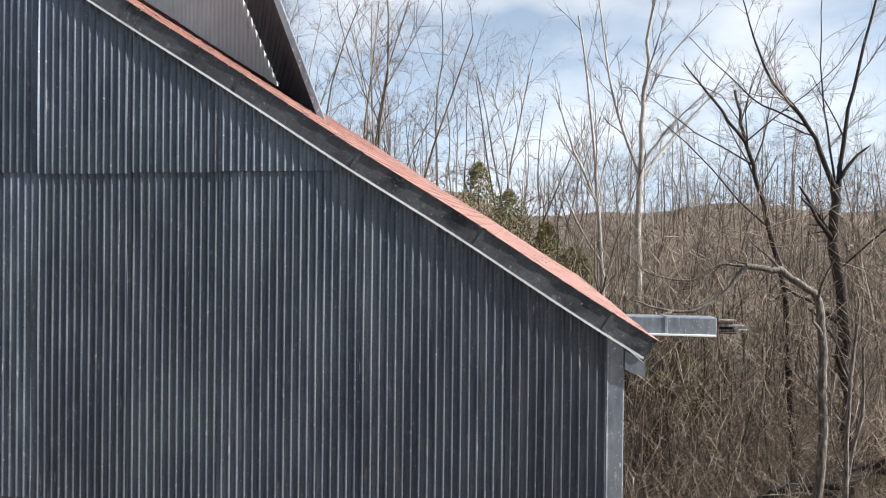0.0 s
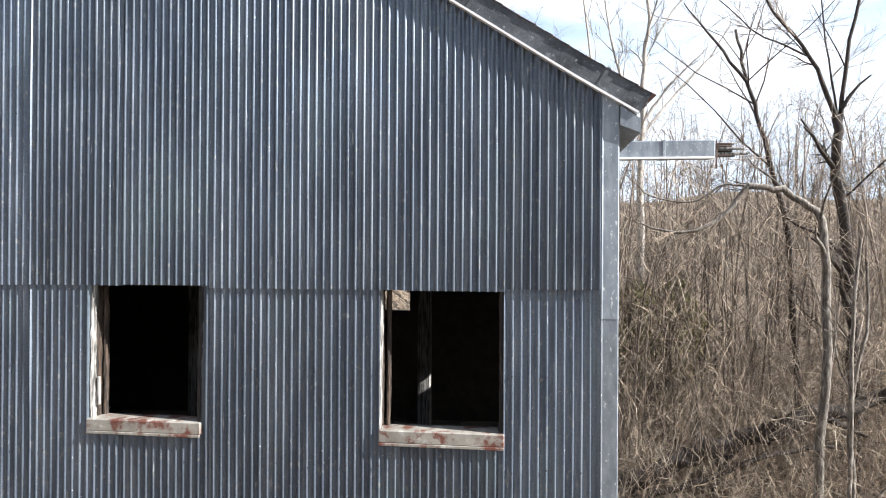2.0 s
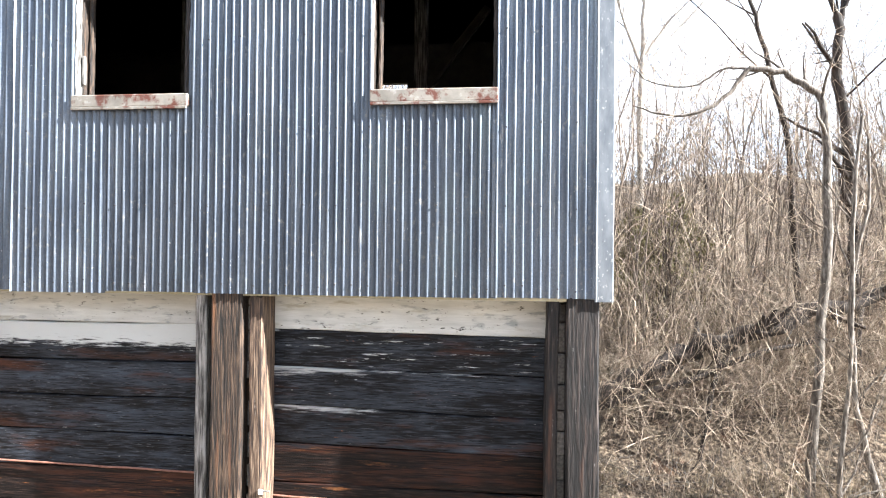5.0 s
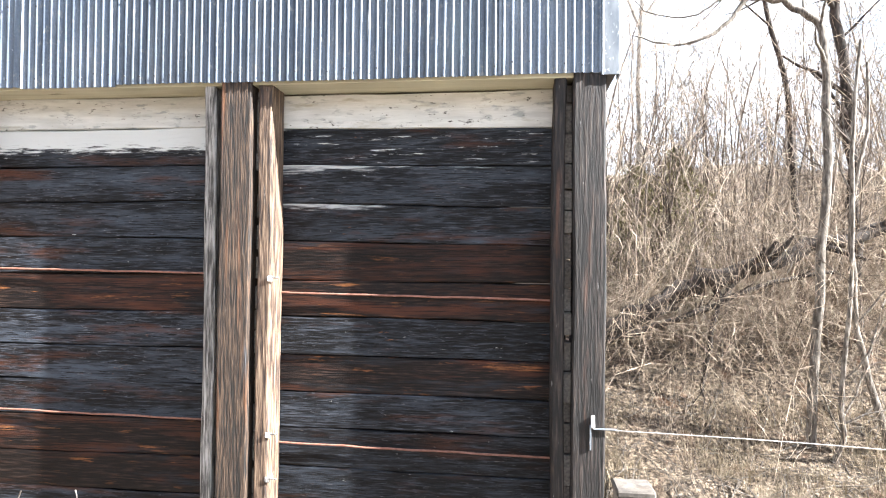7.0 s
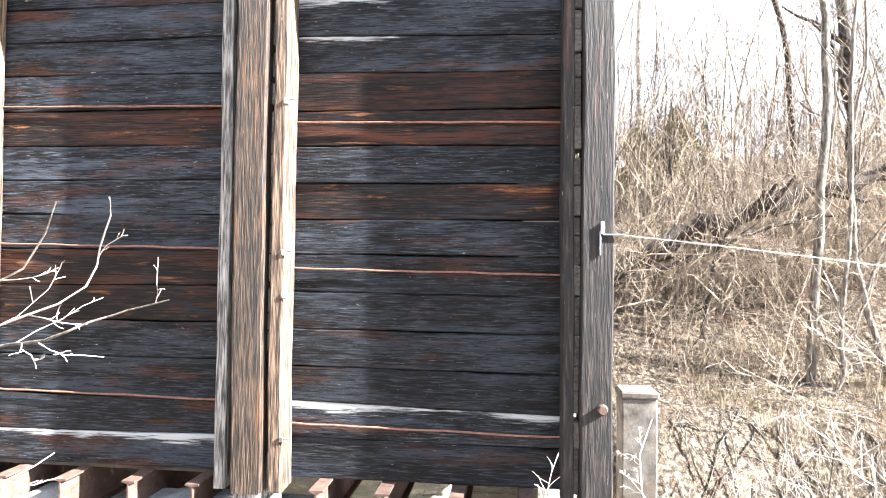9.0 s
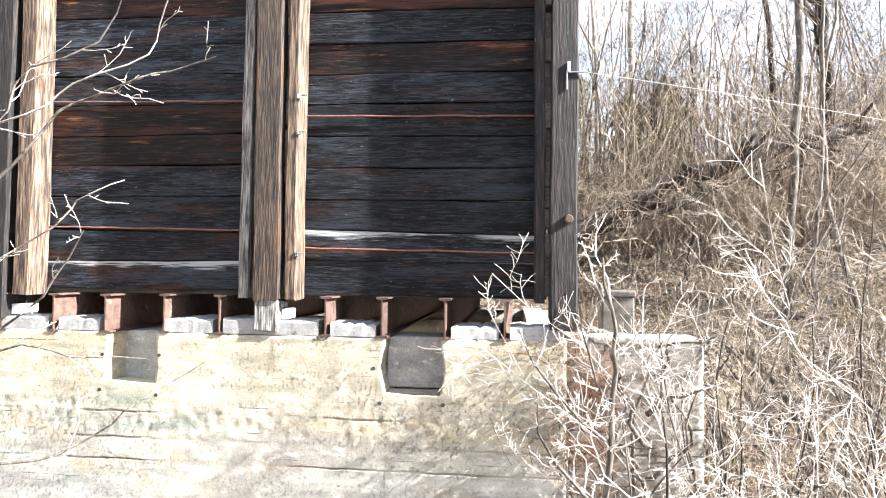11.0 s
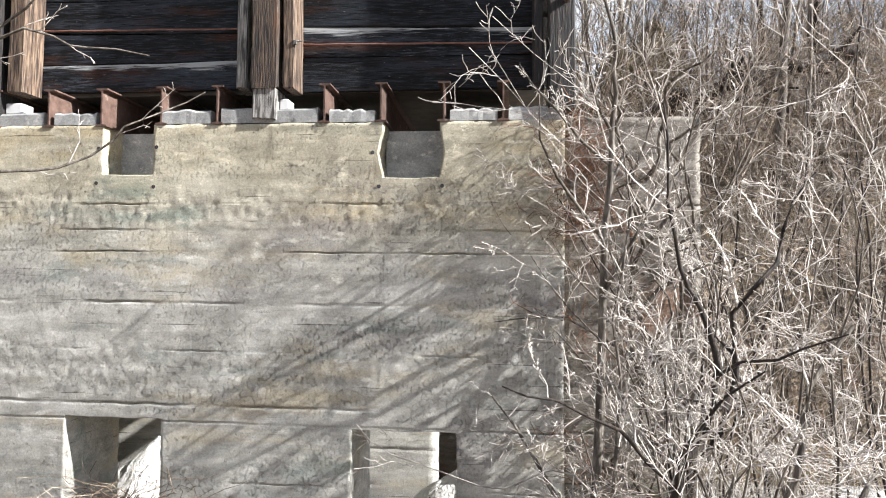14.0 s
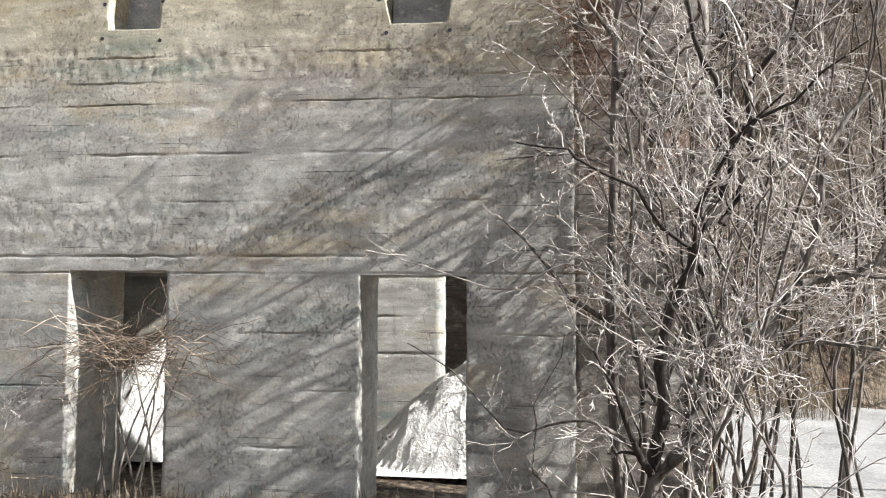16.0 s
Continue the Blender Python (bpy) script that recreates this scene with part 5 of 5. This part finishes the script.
# green cedars among the trees


def cedar(x, y, h, seed):
    r = random.Random(seed)
    t = thing("cedar", "olive green cedar with an uneven crown", "tree", "", "cedars")
    z0 = terrain(x, y) - 0.1
    v, f = tube_bundle([([(x, y, z0), (x, y, z0 + h * 0.9)], [0.09, 0.02])], 6)
    part("trunk", mesh_np("trunk", v, f, M_DARKBARK), M_DARKBARK, t)
    vs, fs = [], []
    for _ in range(5200):
        k = r.random() ** 0.8
        rad = (0.05 + 0.30 * h * (1 - k) ** 0.55 * min(1, 0.4 + 3 * k)) * math.sqrt(r.random()) * (0.7 + 0.6 * noise.noise((k * 6, seed, 0)) + 0.3)
        a = r.uniform(0, 6.28)
        c = np.array([x + rad * math.cos(a), y + rad * math.sin(a), z0 + h * (0.06 + 0.94 * k) - rad * 0.15])
        d1 = np.array([r.gauss(0, 1), r.gauss(0, 1), r.gauss(0.5, 1)])
        d1 *= 0.20 / (np.linalg.norm(d1) + 1e-6)
        d2 = np.cross(d1, [r.gauss(0, 1), r.gauss(0, 1), r.gauss(0, 1)])
        d2 *= 0.030 / (np.linalg.norm(d2) + 1e-6)
        b = len(vs)
        vs += [c - d2, c + d2, c + d1]
        fs.append((b, b + 1, b + 2))
    part("crown", mesh_np("crown", np.array(vs), np.array(fs), M_GREEN), M_GREEN, t)


for x, y, h, s in ((-1.0, 22, 9.2, 1), (0.6, 22.5, 8.0, 2), (-2.4, 24, 9.4, 3), (1.9, 23, 7.0, 4), (4.3, 16, 5.6, 5), (3.4, 17.5, 5.0, 6)):
    cedar(x, y, h, s)

# dead sticks lying on the bank
ln = []
r = random.Random(15)
for _ in range(420):
    x, y = r.uniform(0.8, 9), r.uniform(5.9, 11)
    an, lg = r.uniform(0, 6.28), r.uniform(0.3, 1.6)
    pts = []
    for k in range(6):
        t = k / 5 - 0.5
        px, py = x + math.cos(an) * lg * t + r.gauss(0, 0.03), y + math.sin(an) * lg * t + r.gauss(0, 0.03)
        pts.append((px, py, terrain(px, py) + 0.03 + r.uniform(0, 0.10)))
    rad = r.uniform(0.004, 0.018)
    ln.append((pts, np.linspace(rad, rad * 0.5, 6)))
v, f = tube_bundle(ln, 4)
tagged(new("fallen_sticks", mesh_np("fallen_sticks", v, f, M_BARK)), "grey dead sticks strewn over the bank", "sticks", kind="stuff")

# dry grass on the bank and at the wall's foot
gvs, gfs = [], []
r = random.Random(9)


def blade(x, y, z, h, w):
    a = r.uniform(0, 6.28)
    lean = r.uniform(0.1, 0.8)
    dx, dy = math.cos(a), math.sin(a)
    b = len(gvs)
    mx, my, mz = x + dx * h * lean * 0.35, y + dy * h * lean * 0.35, z + h * 0.62
    gvs.extend([(x - dy * w, y + dx * w, z), (x + dy * w, y - dx * w, z), (mx + dy * w * 0.8, my - dx * w * 0.8, mz), (mx - dy * w * 0.8, my + dx * w * 0.8, mz)])
    tx, ty, tz = x + dx * h * lean, y + dy * h * lean, z + h * (1 - 0.3 * lean)
    gvs.extend([(tx + dy * w * 0.15, ty - dx * w * 0.15, tz), (tx - dy * w * 0.15, ty + dx * w * 0.15, tz)])
    gfs.append((b, b + 1, b + 2, b + 3))
    gfs.append((b + 3, b + 2, b + 4, b + 5))


for _ in range(11000):
    x, y = r.uniform(0.6, 8), r.uniform(5.6, 10.5)
    if noise.noise((x * 0.6, y * 0.6, 5)) > -0.15:
        blade(x, y, terrain(x, y) - 0.02, r.uniform(0.12, 0.5), 0.0035)
for _ in range(3200):
    x, y = r.uniform(0.8, 4.5), r.uniform(4.7, 6.8)
    blade(x, y, terrain(x, y) - 0.02, r.uniform(0.3, 0.8), 0.003)
for _ in range(4200):
    x, y = r.uniform(-6.5, 1.5), r.gauss(-0.25, 0.35)
    if y < 0.1:
        blade(x, y, terrain(x, y) - 0.02, r.uniform(0.05, 0.20), 0.004)
tagged(new("dry_grass", mesh_np("dry_grass", np.array(gvs), np.array(gfs), M_GRASS)), "straw-coloured dry grass", "grass", kind="stuff")

# ---------------------------------------------------------------- shrubs close to the wall


def shrub(label, stems, seed, material=M_TWIG, stem_bark=M_BARK, kids=6, depth=3, ratio=0.4, rise=0.03, start=0.15):
    rr = random.Random(seed)
    ln = []
    for pts, r0, r1 in stems:
        limb(rr, ln, pts, r0, r1, depth, kids, ratio, 1.05, rise, start, 0.24, 0.07)
    t = thing("shrub", label, "shrub", "", "wall shrubs")
    stout = [l for l in ln if l[1][0] >= 0.012]
    fine = [l for l in ln if l[1][0] < 0.012]
    v, f = tube_bundle(stout, 6)
    part("stem", mesh_np("stem", v, f, stem_bark), stem_bark, t)
    fine = [(p, np.maximum(np.asarray(q) * 0.95, 0.0025)) for p, q in fine]
    v, f = tube_bundle(fine, 3)
    tagged(part("crown", mesh_np("crown", v, f, material), material, t), kind="stuff")


shrub("tall thin sapling with pale upright twigs", [([(0.05, -1.0, 0), (0.03, -1.0, 2.0), (0.04, -1.0, 3.6), (0.02, -1.05, 4.8), (0.1, -1.1, 5.6)], 0.045, 0.010),
                                                   ([(0.15, -1.05, 0), (0.16, -1.1, 2.4), (0.1, -1.1, 4.4)], 0.022, 0.006)], 1, kids=8, ratio=0.26)
shrub("dark crooked leaning shrub trunk with pale branches", [([(0.02, -1.5, 0), (0.10, -1.5, 0.85), (0.28, -1.5, 1.7), (0.56, -1.5, 2.4), (0.61, -1.5, 2.9), (0.40, -1.5, 3.6), (0.30, -1.6, 4.6)], 0.052, 0.006),
                                                            ([(0.56, -1.5, 2.4), (0.9, -1.4, 3.2), (1.2, -1.3, 4.2)], 0.03, 0.008),
                                                            ([(0.45, -1.5, 2.1), (0.0, -1.7, 2.6), (-0.6, -1.8, 2.9)], 0.018, 0.005)], 2, stem_bark=M_DARKBARK, kids=7, ratio=0.34)
shrub("grey leaning branch sweeping up beside the yard", [([(-0.10, -1.6, 0.3), (0.25, -1.6, 1.0), (0.70, -1.6, 1.65), (1.05, -1.5, 2.3), (1.5, -1.4, 3.2)], 0.05, 0.012),
                                                         ([(0.9, -1.55, 2.0), (1.5, -1.5, 2.3), (2.2, -1.4, 2.5)], 0.025, 0.006)], 3, kids=7, ratio=0.34)
k = 4
rr = random.Random(77)
for x, y, h in ((0.35, -0.5, 4.5), (0.75, -0.9, 4.7), (1.2, -0.6, 4.8), (1.6, -0.5, 5.0), (2.2, -0.3, 5.3), (2.9, 0.1, 5.0), (1.5, -1.0, 4.6), (2.0, -0.9, 4.9), (0.5, -2.0, 2.4), (0.45, -1.7, 2.9), (2.3, 0.6, 5.0), (3.3, 1.2, 4.8), 
                (0.7, -1.3, 3.2), (1.3, 0.05, 4.8), (1.9, 0.5, 4.6), (0.9, -0.35, 5.0)):
    stems = []
    for _ in range((4 if y > -1 else 3) if x < 1.1 else 2):
        tx, ty = rr.gauss(0.1, 0.55), rr.gauss(0, 0.3)
        hh = h * rr.uniform(0.6, 1.25)
        stems.append(([(x + rr.uniform(-0.1, 0.1), y, 0), (x + tx * 0.1 + rr.gauss(0, 0.12), y + ty * 0.3, hh * 0.35), (x + tx * 0.4 + rr.gauss(0, 0.15), y + ty * 0.6, hh * 0.7), (x + tx, y + ty, hh)], 0.014, 0.004))
    # shrubs further back take darker twigs and bark to suggest shade
    shrub("pale bare shrub with many fine tangled twigs", stems, k, kids=6, ratio=0.44, start=0.15 if x < 1.1 else 0.42, material=M_TWIG if y < -0.45 else M_SHADETWIG, stem_bark=M_BARK if y < -0.45 else M_DARKBARK)
    k += 1
# limbs reaching out from the wing wall, which throw the long slanting shadows
stems = [([(0.75, -0.12, 0), (0.62, -0.14, 1.6), (0.45, -0.16, 3.0), (0.40, -0.2, 4.2), (0.5, -0.3, 4.9)], 0.035, 0.008)]
for i in range(11):
    x0, z0 = 0.2 + 0.07 * (i * 5 % 11), 2.0 + 0.26 * i
    stems.append(([(0.5, -0.15, z0 - 0.3), (x0, -0.3, z0), (x0 - 0.05 + rr.gauss(0, 0.1), -0.62, z0 + 0.35 + rr.gauss(0, 0.1)), (x0 + rr.gauss(0, 0.15), -1.0, z0 + 0.6 + rr.gauss(0, 0.2))], 0.024, 0.006))
shrub("crooked shrub with limbs reaching out beside the wing wall", stems, 60, kids=3, ratio=0.3, depth=2)
shrub("arching pale branches across the cellar doorway", [([(0.3, -1.4, 0.6), (-0.1, -1.5, 1.25), (-0.7, -1.4, 1.15), (-1.5, -1.0, 1.6)], 0.012, 0.004),
                                                        ([(0.5, -1.2, 1.4), (-0.2, -1.2, 2.15), (-0.9, -1.0, 2.0), (-1.7, -0.8, 2.4)], 0.011, 0.004),
                                                        ([(0.4, -1.3, 0.4), (-0.2, -1.4, 0.75), (-0.9, -1.2, 0.7)], 0.011, 0.004)], 31, kids=5, depth=2, ratio=0.3)
shrub("sapling reaching long pale twigs over the bin wall", [([(-4.6, -1.9, 0), (-4.5, -1.9, 3.0), (-4.4, -1.9, 5.5), (-4.4, -1.9, 8.0)], 0.05, 0.012),
                                                           ([(-4.4, -1.9, 5.8), (-3.7, -1.9, 6.6), (-3.1, -1.8, 7.25)], 0.012, 0.004),
 ([(-4.4, -1.9, 6.2), (-3.5, -1.85, 6.45), (-3.0, -1.8, 6.9), (-2.85, -1.8, 7.3)], 0.011, 0.004),
 ([(-4.4, -1.9, 5.2), (-3.6, -1.85, 5.75), (-3.0, -1.8, 6.0)], 0.011, 0.004),
 ([(-4.5, -1.9, 4.0), (-3.4, -1.5, 4.3), (-2.9, -1.2, 4.75)], 0.012, 0.004),
                                                           ([(-4.4, -1.9, 5.6), (-3.6, -1.8, 6.5), (-2.9, -1.8, 6.6), (-2.45, -1.8, 6.85)], 0.012, 0.004),
                                                           ([(-4.5, -1.9, 4.6), (-3.7, -1.9, 4.95), (-2.9, -1.8, 4.9)], 0.012, 0.004),
                                                           ([(-4.5, -1.9, 4.2), (-3.8, -1.9, 5.0), (-3.3, -1.9, 5.7)], 0.014, 0.004)], 32, kids=4, depth=2, ratio=0.25)
# dense dry tangle hanging across the cellar doorway
r = random.Random(91)
bush = thing("dry_bush", "dense dry brown twiggy bush across the cellar doorway", "bush")
ln = []
for _ in range(230):
    c = (-3.72 + r.gauss(0, 0.26), -0.55 + r.gauss(0, 0.12), 1.52 + r.gauss(0, 0.10))
    pts = bend(r, c, (r.choice((-1, 1)), r.gauss(0, 0.3), r.gauss(0, 0.3)), r.uniform(0.25, 0.75), 6, 0.30, -0.03)
    ln.append((pts, np.linspace(0.0042, 0.0018, 7)))
v, f = tube_bundle(ln, 3)
tagged(part("crown", mesh_np("crown", v, f, M_BRUSH), M_BRUSH, bush), kind="stuff")
ln = []
for q in range(9):
    x0 = -4.0 + 0.06 * q + r.gauss(0, 0.04)
    ln.append((bend(r, (x0, -0.6, 0.08), (r.gauss(0, 0.12), 0, 1), 1.5, 9, 0.10), np.linspace(0.011, 0.005, 10)))
v, f = tube_bundle(ln, 5)
part("stem", mesh_np("stem", v, f, M_BARK), M_BARK, bush)
# low brush and litter heaped along the wall's foot
spots = []
low = [tangle(q, 24, 2.2, -0.12, 0.018) for q in (11, 12)]
for q in range(46):
    x = r.uniform(-6.2, 0.9)
    spots.append((x, r.uniform(-1.5, -0.25), 0.02, r.uniform(0.08, 0.24) * (1.5 if x < -4.9 else 1), r.uniform(0, 6.28), q))
scatter("low_brush", low, spots, M_BRUSH, "low dry brown brush at the wall's foot", "brush")
# dead ivy clinging to the corner of the foundation
spots = []
ivy = [tangle(q, 22, 1.0, -0.05, 0.008) for q in (21, 22)]
for q in range(34):
    spots.append((r.gauss(-0.03, 0.11), r.uniform(-0.06, 0.02), 4.7 - 3.0 * r.random() ** 1.4, r.uniform(0.2, 0.5), r.uniform(0, 6.28), q))
scatter("dead_ivy", ivy, spots, M_IVY, "rust-brown dead ivy clinging to the concrete corner", "ivy")
shrub("low dry brush at the wall's foot", [([(-5.4, -0.7, 0), (-5.0, -0.6, 0.6), (-4.7, -0.5, 1.1)], 0.01, 0.003), ([(-5.0, -0.5, 0), (-5.3, -0.4, 0.7), (-5.2, -0.3, 1.3)], 0.01, 0.003),
                                          ([(-0.8, -0.5, 0), (-0.7, -0.4, 0.6), (-0.9, -0.3, 1.1)], 0.01, 0.003), ([(-0.4, -0.5, 0), (-0.5, -0.5, 0.8), (-0.3, -0.3, 1.6)], 0.012, 0.003)], 34, kids=7, ratio=0.4)
